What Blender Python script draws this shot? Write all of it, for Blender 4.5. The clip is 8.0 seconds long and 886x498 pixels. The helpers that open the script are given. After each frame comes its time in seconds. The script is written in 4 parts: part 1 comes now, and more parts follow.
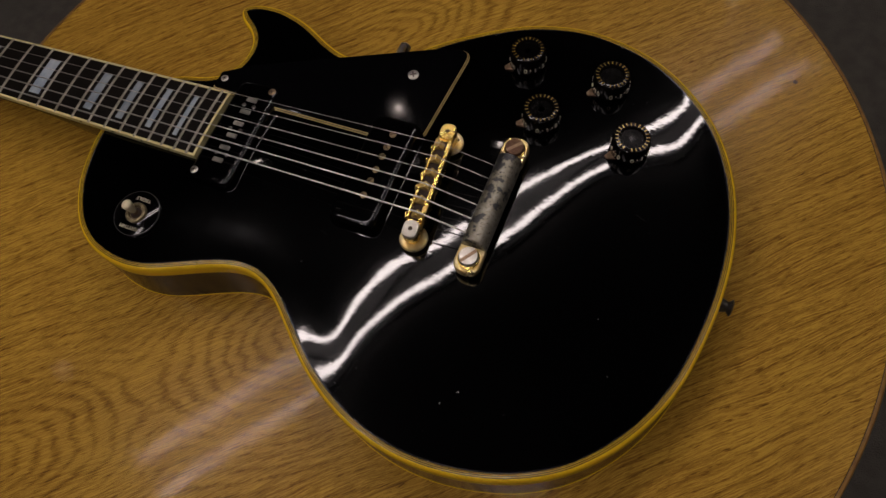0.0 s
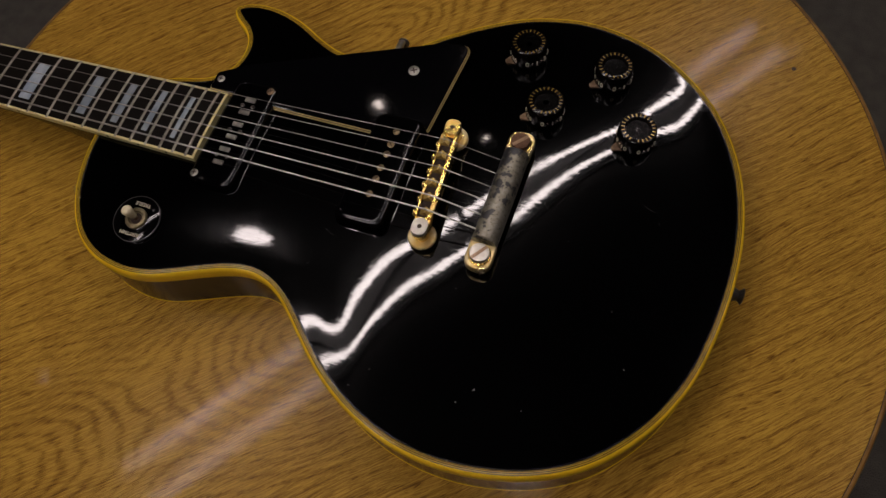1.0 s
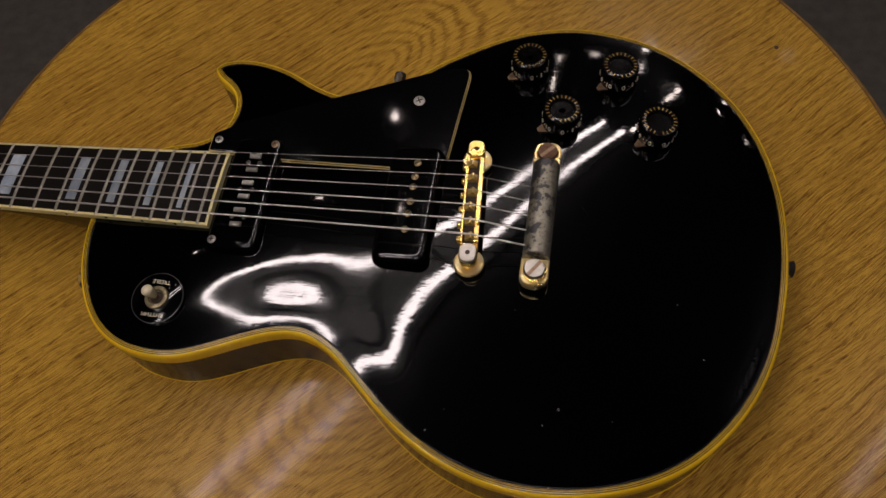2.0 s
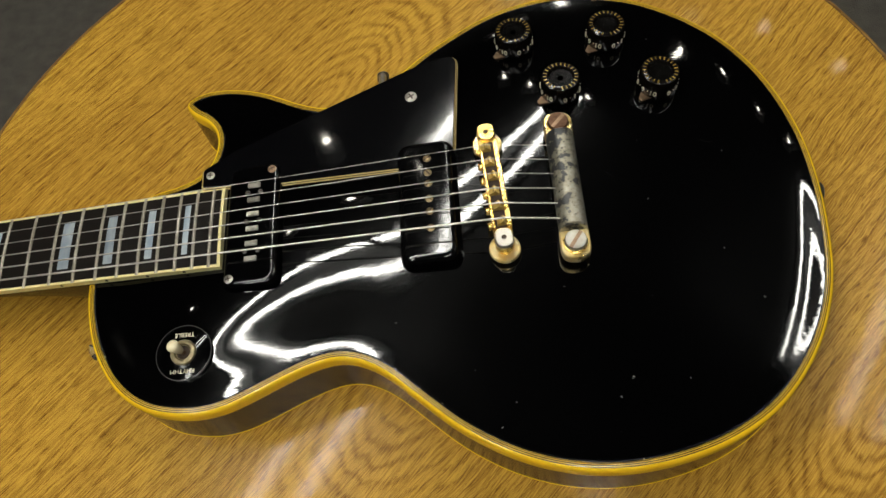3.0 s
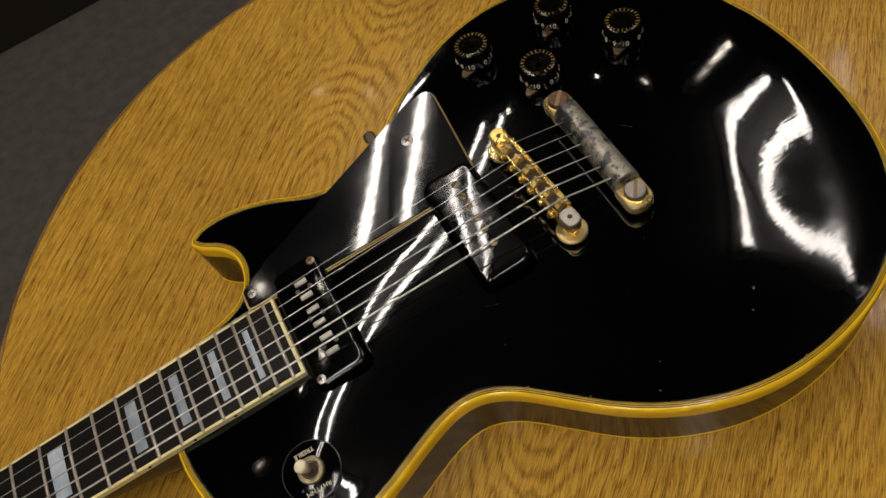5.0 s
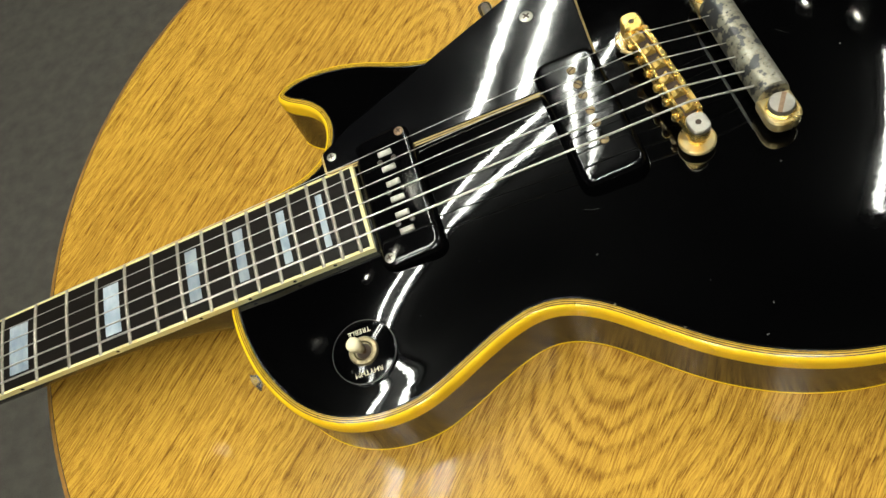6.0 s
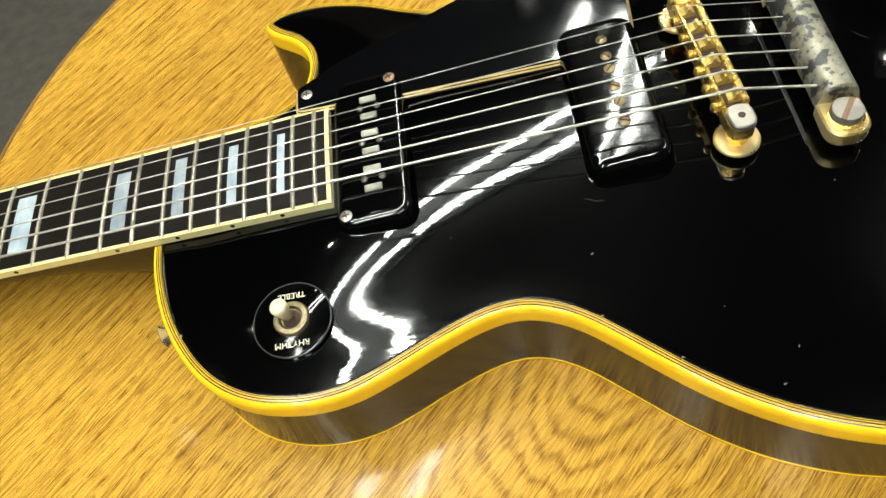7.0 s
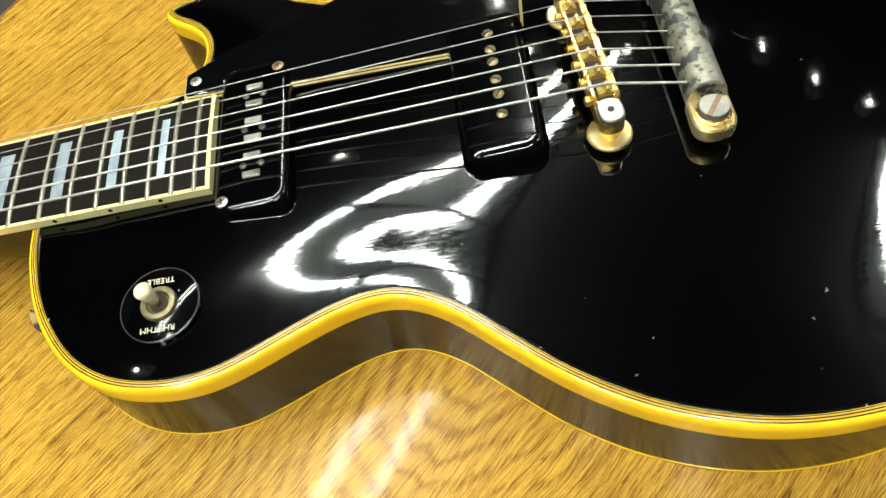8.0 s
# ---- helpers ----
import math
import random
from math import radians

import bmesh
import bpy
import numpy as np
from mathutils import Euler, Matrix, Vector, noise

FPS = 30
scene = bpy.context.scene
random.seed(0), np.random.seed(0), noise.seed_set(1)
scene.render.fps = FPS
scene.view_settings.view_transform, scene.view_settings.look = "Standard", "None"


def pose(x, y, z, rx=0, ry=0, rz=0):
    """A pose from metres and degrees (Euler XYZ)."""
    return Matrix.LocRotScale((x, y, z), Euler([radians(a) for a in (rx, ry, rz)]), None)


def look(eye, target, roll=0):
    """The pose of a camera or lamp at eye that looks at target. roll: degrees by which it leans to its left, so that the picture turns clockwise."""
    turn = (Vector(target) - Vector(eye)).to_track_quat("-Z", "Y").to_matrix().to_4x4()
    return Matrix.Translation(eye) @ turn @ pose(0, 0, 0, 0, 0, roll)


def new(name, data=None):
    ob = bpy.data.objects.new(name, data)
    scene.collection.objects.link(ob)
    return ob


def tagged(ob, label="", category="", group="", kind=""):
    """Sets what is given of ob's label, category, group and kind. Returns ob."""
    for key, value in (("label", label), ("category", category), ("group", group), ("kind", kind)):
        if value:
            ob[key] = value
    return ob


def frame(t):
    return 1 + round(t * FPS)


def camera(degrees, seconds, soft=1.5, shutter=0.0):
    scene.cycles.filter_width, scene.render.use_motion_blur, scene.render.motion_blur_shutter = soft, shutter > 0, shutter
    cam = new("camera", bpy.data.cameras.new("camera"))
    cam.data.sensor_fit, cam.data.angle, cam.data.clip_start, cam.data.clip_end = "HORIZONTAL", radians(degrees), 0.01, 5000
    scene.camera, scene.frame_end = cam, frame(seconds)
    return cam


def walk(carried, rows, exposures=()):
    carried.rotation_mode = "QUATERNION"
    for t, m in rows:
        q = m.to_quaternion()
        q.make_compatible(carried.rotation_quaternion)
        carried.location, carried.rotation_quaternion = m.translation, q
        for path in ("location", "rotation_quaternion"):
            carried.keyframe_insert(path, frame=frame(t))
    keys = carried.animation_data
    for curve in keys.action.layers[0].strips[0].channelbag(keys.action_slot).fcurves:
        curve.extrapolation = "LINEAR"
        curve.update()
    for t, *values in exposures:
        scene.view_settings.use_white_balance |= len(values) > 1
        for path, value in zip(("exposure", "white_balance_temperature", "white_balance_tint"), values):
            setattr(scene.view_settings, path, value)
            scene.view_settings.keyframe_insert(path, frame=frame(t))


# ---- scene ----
cam = camera(57.95, 8.0)
PATH = [
    (0, (0.3209, -0.2149, 1.2634), (0.0729, 0.1335, 0.3594), -14.57),
    (0.5, (0.3199, -0.2153, 1.2597), (0.0738, 0.1353, 0.3561), -14.52),
    (1, (0.3008, -0.2193, 1.2612), (0.0800, 0.1340, 0.3521), -13.15),
    (1.5, (0.2573, -0.2360, 1.2589), (0.0797, 0.1520, 0.3545), -10.64),
    (2, (0.2263, -0.2444, 1.2443), (0.0854, 0.1894, 0.3544), -10.23),
    (2.2, (0.2161, -0.2467, 1.2448), (0.0850, 0.1920, 0.3558), -10.28),
    (3.3, (0.1517, -0.2508, 1.2184), (0.1116, 0.2076, 0.3306), -14.20),
    (3.5, (0.1419, -0.2545, 1.2183), (0.1150, 0.2070, 0.3315), -14.95),
    (4, (0.1136, -0.2540, 1.2144), (0.1122, 0.2399, 0.3450), -18.25),
    (4.2, (0.1017, -0.2508, 1.2150), (0.1129, 0.2520, 0.3506), -19.51),
    (5.3, (0.0732, -0.2558, 1.1996), (0.1407, 0.2742, 0.3543), -24.95),
    (5.5, (0.0732, -0.2556, 1.1947), (0.1315, 0.2758, 0.3497), -24.46),
    (6, (0.0669, -0.2479, 1.1554), (-0.0126, 0.2490, 0.2913), -28.33),
    (6.5, (0.0623, -0.2407, 1.1064), (-0.0509, 0.2802, 0.2603), -23.28),
    (7, (0.0769, -0.2395, 1.0768), (-0.0152, 0.2964, 0.2375), -18.50),
    (7.5, (0.0953, -0.2457, 1.0685), (0.0275, 0.2901, 0.2269), -15.90),
    (8, (0.1191, -0.2501, 1.0650), (0.0546, 0.2917, 0.2269), -14.79),
]
STOPS = [(0, -1.5, 6750, 26), (2.2, -1.17, 6650, 27), (3.3, 0.12, 6450, 3), (4.0, 0.3, 6400, 3), (4.2, 0.25, 6400, 3), (5.3, -0.75, 6900, 20), (5.5, -0.75, 6900, 20),
         (6.0, 0.48, 6450, 2), (6.5, 0.83, 6300, 0), (7.0, 0.9, 6350, 0), (7.5, 0.82, 6300, 0), (8.0, 0.92, 6150, -2)]
walk(cam, [(t, look(eye, target, roll)) for t, eye, target, roll in PATH], STOPS)

# ---- world and lamps' strength ----
world = bpy.data.worlds.new("world")
world.use_nodes = True
world.node_tree.nodes["Background"].inputs[0].default_value = (0.5, 0.55, 0.6, 1)
world.node_tree.nodes["Background"].inputs[1].default_value = 0.02
scene.world = world
TUBE_POWER = 58.0
SPOT_POWER = 60.0
T = 0.74          # height of the table top
CEIL = 2.46       # height of the ceiling


# ---- materials ----
def rgba(c):
    return (c[0], c[1], c[2], 1.0)


def mat(name, base, rough=0.5, metal=0.0, second=None, scale=60.0, amount=0.5, bump=0.0, bump_scale=200.0,
        rough_var=0.0, stretch=(1, 1, 1), coat=0.0, spec=0.5, per_object=0.0):
    m = bpy.data.materials.new(name)
    m.use_nodes = True
    nt = m.node_tree
    b = nt.nodes["Principled BSDF"]
    b.inputs["Metallic"].default_value = metal
    b.inputs["Specular IOR Level"].default_value = spec
    b.inputs["Coat Weight"].default_value = coat
    b.inputs["Coat Roughness"].default_value = 0.05
    tc = nt.nodes.new("ShaderNodeTexCoord")
    mp = nt.nodes.new("ShaderNodeMapping")
    mp.inputs["Scale"].default_value = stretch
    nt.links.new(tc.outputs["Object"], mp.inputs["Vector"])
    n1 = nt.nodes.new("ShaderNodeTexNoise")
    n1.inputs["Scale"].default_value = scale
    n1.inputs["Detail"].default_value = 5
    nt.links.new(mp.outputs["Vector"], n1.inputs["Vector"])
    ramp = nt.nodes.new("ShaderNodeValToRGB")
    ramp.color_ramp.elements[0].position = 0.5 - 0.5 * amount
    ramp.color_ramp.elements[1].position = 0.5 + 0.5 * amount
    ramp.color_ramp.elements[0].color = rgba(second or base)
    ramp.color_ramp.elements[1].color = rgba(base)
    nt.links.new(n1.outputs["Fac"], ramp.inputs["Fac"])
    if per_object:
        info = nt.nodes.new("ShaderNodeObjectInfo")
        hsv = nt.nodes.new("ShaderNodeHueSaturation")
        mr = nt.nodes.new("ShaderNodeMapRange")
        mr.inputs["To Min"].default_value, mr.inputs["To Max"].default_value = 1 - per_object, 1 + per_object
        nt.links.new(info.outputs["Random"], mr.inputs["Value"])
        nt.links.new(mr.outputs["Result"], hsv.inputs["Value"])
        nt.links.new(ramp.outputs["Color"], hsv.inputs["Color"])
        nt.links.new(hsv.outputs["Color"], b.inputs["Base Color"])
    else:
        nt.links.new(ramp.outputs["Color"], b.inputs["Base Color"])
    b.inputs["Roughness"].default_value = rough
    if rough_var:
        n3 = nt.nodes.new("ShaderNodeTexNoise")
        n3.inputs["Scale"].default_value = scale * 0.35
        n3.inputs["Detail"].default_value = 6
        nt.links.new(mp.outputs["Vector"], n3.inputs["Vector"])
        mr = nt.nodes.new("ShaderNodeMapRange")
        mr.inputs["From Min"].default_value, mr.inputs["From Max"].default_value = 0.35, 0.7
        mr.inputs["To Min"].default_value, mr.inputs["To Max"].default_value = max(0.02, rough - rough_var), rough + rough_var
        nt.links.new(n3.outputs["Fac"], mr.inputs["Value"])
        nt.links.new(mr.outputs["Result"], b.inputs["Roughness"])
    if bump:
        n2 = nt.nodes.new("ShaderNodeTexNoise")
        n2.inputs["Scale"].default_value = bump_scale
        n2.inputs["Detail"].default_value = 4
        nt.links.new(mp.outputs["Vector"], n2.inputs["Vector"])
        bp = nt.nodes.new("ShaderNodeBump")
        bp.inputs["Strength"].default_value = 1.0
        bp.inputs["Distance"].default_value = bump
        nt.links.new(n2.outputs["Fac"], bp.inputs["Height"])
        nt.links.new(bp.outputs["Normal"], b.inputs["Normal"])
    return m


def glow(name, color, power):
    m = bpy.data.materials.new(name)
    m.use_nodes = True
    b = m.node_tree.nodes["Principled BSDF"]
    b.inputs["Base Color"].default_value = rgba((0.8, 0.8, 0.8))
    b.inputs["Emission Color"].default_value = rgba(color)
    b.inputs["Emission Strength"].default_value = power
    return m


def math_node(nt, op, a, b=None, clamp=False):
    n = nt.nodes.new("ShaderNodeMath")
    n.operation, n.use_clamp = op, clamp
    for i, v in enumerate((a, b)):
        if v is None:
            continue
        if isinstance(v, (int, float)):
            n.inputs[i].default_value = v
        else:
            nt.links.new(v, n.inputs[i])
    return n.outputs[0]


LEAF = 0.217        # width of a leaf of veneer
CX, CY, R = 0.1210, 0.0096, 0.3595    # the table top
GRAIN = 45.0      # direction of the oak's grain, degrees from x


def oak(name):
    """Flat-sawn varnished oak: arched growth rings, pores in streaks, a satin varnish."""
    m = bpy.data.materials.new(name)
    m.use_nodes = True
    nt = m.node_tree
    b = nt.nodes["Principled BSDF"]
    tc = nt.nodes.new("ShaderNodeTexCoord")
    rot = nt.nodes.new("ShaderNodeMapping")
    rot.inputs["Rotation"].default_value = (0, 0, radians(-GRAIN))
    c, d = math.cos(radians(GRAIN)), math.sin(radians(GRAIN))
    rot.inputs["Location"].default_value = (CX * c + CY * d, CY * c - CX * d, 0)
    nt.links.new(tc.outputs["Object"], rot.inputs["Vector"])

    def noise_at(stretch, detail=3, rough=0.5, src=None):
        mp = nt.nodes.new("ShaderNodeMapping")
        mp.inputs["Scale"].default_value = stretch
        nt.links.new(src or rot.outputs["Vector"], mp.inputs["Vector"])
        n = nt.nodes.new("ShaderNodeTexNoise")
        n.inputs["Scale"].default_value = 1.0
        n.inputs["Detail"].default_value = detail
        n.inputs["Roughness"].default_value = rough
        nt.links.new(mp.outputs["Vector"], n.inputs["Vector"])
        return n.outputs["Fac"]

    def spread(value, low, high):
        r = nt.nodes.new("ShaderNodeMapRange")
        r.inputs["From Min"].default_value, r.inputs["From Max"].default_value = low, high
        nt.links.new(value, r.inputs["Value"])
        return r.outputs["Result"]

    def mul(a, b):
        return math_node(nt, "MULTIPLY", a, b)

    def add(a, b):
        return math_node(nt, "ADD", a, b)

    # growth rings of a slightly slanting trunk, sliced flat; the leaves of veneer are LEAF wide
    axes = nt.nodes.new("ShaderNodeSeparateXYZ")
    nt.links.new(rot.outputs["Vector"], axes.inputs[0])
    bend = math_node(nt, "SUBTRACT", noise_at((7, 16, 1), 2.0, 0.5), 0.5)
    across = add(axes.outputs["Y"], mul(bend, 0.016))
    leaf = math_node(nt, "DIVIDE", math_node(nt, "SUBTRACT", across, 0.066), LEAF)
    number = math_node(nt, "ROUND", leaf)
    w = mul(math_node(nt, "SUBTRACT", leaf, number), LEAF)
    saddle = add(add(mul(number, 0.654), mul(mul(number, number), 0.272)), 0.27)      # where the two rows of arches of each leaf meet
    along = math_node(nt, "SUBTRACT", axes.outputs["X"], saddle)
    run = math_node(nt, "SQRT", add(mul(along, along), 0.00012))
    bend2 = math_node(nt, "SUBTRACT", noise_at((16, 40, 1), 2.0, 0.5), 0.5)
    deep = math_node(nt, "MAXIMUM", math_node(nt, "SUBTRACT", add(mul(bend2, 0.016), 0.066), mul(run, 0.50)), 0.002)
    radius = math_node(nt, "SQRT", add(mul(w, w), mul(deep, deep)))
    wobble = noise_at((60, 240, 1), 4.0, 0.75)
    rings = add(math_node(nt, "DIVIDE", radius, 0.0068), mul(wobble, 1.1))
    waver = nt.nodes.new("ShaderNodeCombineXYZ")
    drift = math_node(nt, "SUBTRACT", noise_at((30, 70, 1), 3.0, 0.55), 0.5)
    nt.links.new(axes.outputs["X"], waver.inputs["X"])
    nt.links.new(add(across, mul(drift, 0.0038)), waver.inputs["Y"])
    grain = waver.outputs["Vector"]
    late = math_node(nt, "POWER", add(mul(math_node(nt, "SINE", mul(rings, 6.2832)), 0.5), 0.5), 2.4)     # darker latewood in each ring
    fibre = spread(noise_at((40, 1200, 1), 4.0, 0.8, grain), 0.40, 0.62)
    streak = spread(noise_at((14, 820, 1), 3.0, 0.65, grain), 0.54, 0.64)
    pore = math_node(nt, "MAXIMUM", streak, spread(noise_at((95, 1500, 1), 2.0, 0.6, grain), 0.54, 0.62))
    fleck = spread(noise_at((12, 90, 1), 3.0, 0.6), 0.36, 0.64)
    patch = spread(noise_at((26, 60, 1), 3.0, 0.6), 0.38, 0.62)
    blotch = noise_at((5, 9, 1), 3.0, 0.5)
    heart = math_node(nt, "SUBTRACT", 1.15, math_node(nt, "DIVIDE", math_node(nt, "ABSOLUTE", w), 0.046), True)      # bold in the arches, fine beside them
    heart = mul(heart, math_node(nt, "SUBTRACT", 1.5, math_node(nt, "DIVIDE", math_node(nt, "ABSOLUTE", along), 0.17), True))
    dark = mul(pore, math_node(nt, "SUBTRACT", add(mul(late, 0.5), 0.5), mul(heart, 0.3)))
    tone = add(mul(late, add(add(mul(fleck, 0.06), 0.05), mul(heart, add(mul(patch, 0.13), 0.04)))), mul(dark, 0.55))
    tone = add(tone, mul(fibre, add(mul(fleck, 0.14), 0.27)))
    tone = math_node(nt, "ADD", tone, mul(math_node(nt, "SUBTRACT", blotch, 0.46), 0.30), True)
    ramp = nt.nodes.new("ShaderNodeValToRGB")
    el = ramp.color_ramp.elements
    el[0].position, el[0].color = 0.02, rgba((0.63, 0.368, 0.053))
    el[1].position, el[1].color = 1.0, rgba((0.088, 0.036, 0.007))
    mid = el.new(0.38)
    mid.color = rgba((0.34, 0.170, 0.023))
    nt.links.new(tone, ramp.inputs["Fac"])
    nt.links.new(ramp.outputs["Color"], b.inputs["Base Color"])
    rv = nt.nodes.new("ShaderNodeMapRange")
    rv.inputs["To Min"].default_value, rv.inputs["To Max"].default_value = 0.19, 0.28
    nt.links.new(blotch, rv.inputs["Value"])
    nt.links.new(rv.outputs["Result"], b.inputs["Roughness"])
    b.inputs["Specular IOR Level"].default_value = 0.12
    b.inputs["Coat Weight"].default_value, b.inputs["Coat Roughness"].default_value, b.inputs["Coat IOR"].default_value = 0.18, 0.048, 1.45
    bp = nt.nodes.new("ShaderNodeBump")
    bp.inputs["Strength"].default_value, bp.inputs["Distance"].default_value = 1.0, 0.000026
    nt.links.new(math_node(nt, "SUBTRACT", 1.0, add(mul(fibre, 0.12), mul(dark, 0.3))), bp.inputs["Height"])
    nt.links.new(bp.outputs["Normal"], b.inputs["Normal"])
    # the varnish lies over the grain in small swellings
    skin = nt.nodes.new("ShaderNodeBump")
    skin.inputs["Strength"].default_value, skin.inputs["Distance"].default_value = 1.0, 0.000036
    nt.links.new(noise_at((230, 270, 1), 2.5, 0.6), skin.inputs["Height"])
    nt.links.new(skin.outputs["Normal"], b.inputs["Coat Normal"])
    return m


def lacquer(name):
    """Old black nitro lacquer: very glossy, a little wavy, with fine polishing scratches and hazy smudges."""
    m = bpy.data.materials.new(name)
    m.use_nodes = True
    nt = m.node_tree
    b = nt.nodes["Principled BSDF"]
    tc = nt.nodes.new("ShaderNodeTexCoord")
    cells = nt.nodes.new("ShaderNodeTexVoronoi")
    cells.inputs["Scale"].default_value = 240.0
    nt.links.new(tc.outputs["Object"], cells.inputs["Vector"])
    pick = nt.nodes.new("ShaderNodeSeparateColor")
    nt.links.new(cells.outputs["Color"], pick.inputs[0])
    dust = math_node(nt, "MULTIPLY", math_node(nt, "GREATER_THAN", pick.outputs[0], 0.95), math_node(nt, "LESS_THAN", cells.outputs["Distance"], math_node(nt, "MULTIPLY", pick.outputs[1], 0.10)))
    tint = nt.nodes.new("ShaderNodeMix")
    tint.data_type = "RGBA"
    tint.inputs[6].default_value, tint.inputs[7].default_value = rgba((0.0006, 0.0006, 0.0007)), rgba((0.06, 0.06, 0.065))
    nt.links.new(dust, tint.inputs[0])
    nt.links.new(tint.outputs[2], b.inputs["Base Color"])

    def noise_at(stretch, detail, rough=0.5):
        mp = nt.nodes.new("ShaderNodeMapping")
        mp.inputs["Scale"].default_value = stretch
        nt.links.new(tc.outputs["Object"], mp.inputs["Vector"])
        n = nt.nodes.new("ShaderNodeTexNoise")
        n.inputs["Scale"].default_value = 1.0
        n.inputs["Detail"].default_value = detail
        n.inputs["Roughness"].default_value = rough
        nt.links.new(mp.outputs["Vector"], n.inputs["Vector"])
        return n.outputs["Fac"]

    smudge = noise_at((16, 16, 16), 6, 0.65)
    rv = nt.nodes.new("ShaderNodeMapRange")
    rv.inputs["From Min"].default_value, rv.inputs["From Max"].default_value = 0.45, 0.78
    rv.inputs["To Min"].default_value, rv.inputs["To Max"].default_value = 0.016, 0.080
    nt.links.new(smudge, rv.inputs["Value"])
    nt.links.new(rv.outputs["Result"], b.inputs["Coat Roughness"])
    b.inputs["Coat Weight"].default_value, b.inputs["Roughness"].default_value, b.inputs["Specular IOR Level"].default_value = 1.0, 0.10, 0.02
    waves = noise_at((24, 24, 24), 1.0)
    scratch = noise_at((60, 520, 300), 3.0, 0.65)
    ripple = noise_at((95, 190, 120), 2.0, 0.55)
    h = math_node(nt, "ADD", math_node(nt, "MULTIPLY", waves, 0.9), math_node(nt, "MULTIPLY", scratch, 0.065))
    h = math_node(nt, "ADD", h, math_node(nt, "MULTIPLY", ripple, 0.11))
    bp = nt.nodes.new("ShaderNodeBump")
    bp.inputs["Strength"].default_value, bp.inputs["Distance"].default_value = 1.0, 0.00011
    nt.links.new(h, bp.inputs["Height"])
    nt.links.new(bp.outputs["Normal"], b.inputs["Normal"])
    nt.links.new(bp.outputs["Normal"], b.inputs["Coat Normal"])
    return m


def worn_plate(name):
    """Nickel bar with its plating worn through to dark patches."""
    m = bpy.data.materials.new(name)
    m.use_nodes = True
    nt = m.node_tree
    b = nt.nodes["Principled BSDF"]
    tc = nt.nodes.new("ShaderNodeTexCoord")
    worn = []
    for scale, detail in ((130, 5), (420, 3)):
        n = nt.nodes.new("ShaderNodeTexNoise")
        n.inputs["Scale"].default_value, n.inputs["Detail"].default_value, n.inputs["Roughness"].default_value = scale, detail, 0.55
        nt.links.new(tc.outputs["Object"], n.inputs["Vector"])
        worn.append(n.outputs["Fac"])
    axes = nt.nodes.new("ShaderNodeSeparateXYZ")
    nt.links.new(tc.outputs["Object"], axes.inputs[0])
    side = math_node(nt, "SUBTRACT", math_node(nt, "MULTIPLY", axes.outputs["X"], 5.0), math_node(nt, "MULTIPLY", axes.outputs["Y"], 1.3))
    low = math_node(nt, "MINIMUM", math_node(nt, "ADD", worn[0], side), math_node(nt, "ADD", worn[1], 0.10))
    ramp = nt.nodes.new("ShaderNodeValToRGB")
    el = ramp.color_ramp.elements
    el[0].position, el[0].color = 0.425, rgba((0.075, 0.076, 0.078))
    el[1].position, el[1].color = 0.465, rgba((0.30, 0.28, 0.21))
    top_tone = el.new(0.62)
    top_tone.color = rgba((0.42, 0.40, 0.33))
    nt.links.new(low, ramp.inputs["Fac"])
    nt.links.new(ramp.outputs["Color"], b.inputs["Base Color"])
    b.inputs["Metallic"].default_value, b.inputs["Roughness"].default_value = 0.65, 0.46
    bp = nt.nodes.new("ShaderNodeBump")
    bp.inputs["Distance"].default_value = 0.0002
    nt.links.new(ramp.outputs["Color"], bp.inputs["Height"])
    nt.links.new(bp.outputs["Normal"], b.inputs["Normal"])
    return m


OAK = oak("varnished_oak")
BLACK = lacquer("black_lacquer")
CHIPPED = mat("chipped_lacquer_edge", (0.003, 0.003, 0.003), 0.07, second=(0.30, 0.26, 0.18), scale=150, amount=0.0, bump=0.0002, bump_scale=260, spec=0.2)
chip_ramp = [n for n in CHIPPED.node_tree.nodes if n.type == "VALTORGB"][0].color_ramp
chip_ramp.elements[0].position, chip_ramp.elements[1].position = 0.30, 0.34
SIDE_BLACK = mat("black_lacquer_side", (0.011, 0.0102, 0.0096), 0.17, spec=0.5, bump=0.0002, bump_scale=30, rough_var=0.05, scale=40)
AMBER = mat("aged_amber_binding", (0.95, 0.63, 0.024), 0.11, second=(0.90, 0.54, 0.014), scale=90, bump=0.00008, bump_scale=500, rough_var=0.07)
PLY_DARK = mat("black_ply", (0.012, 0.010, 0.008), 0.25, spec=0.4, second=(0.03, 0.02, 0.01), scale=200)
PLY_AMBER = mat("amber_ply", (0.70, 0.43, 0.03), 0.18, second=(0.50, 0.29, 0.025), spec=0.45, scale=160)
CREAM = mat("cream_binding", (0.86, 0.79, 0.42), 0.3, second=(0.78, 0.66, 0.28), scale=120, bump=0.00005, bump_scale=600)
EBONY = mat("ebony", (0.005, 0.004, 0.003), 0.42, second=(0.010, 0.007, 0.005), spec=0.17, scale=300, stretch=(0.1, 1, 1), bump=0.0001, bump_scale=900)
PEARL = mat("pearl_inlay", (0.44, 0.49, 0.52), 0.22, second=(0.25, 0.31, 0.37), scale=110, amount=0.3, stretch=(1, 0.5, 1), coat=0.6, per_object=0.28)
FRET = mat("fret_nickel", (0.62, 0.58, 0.48), 0.36, 0.85, second=(0.4, 0.36, 0.28), scale=500)
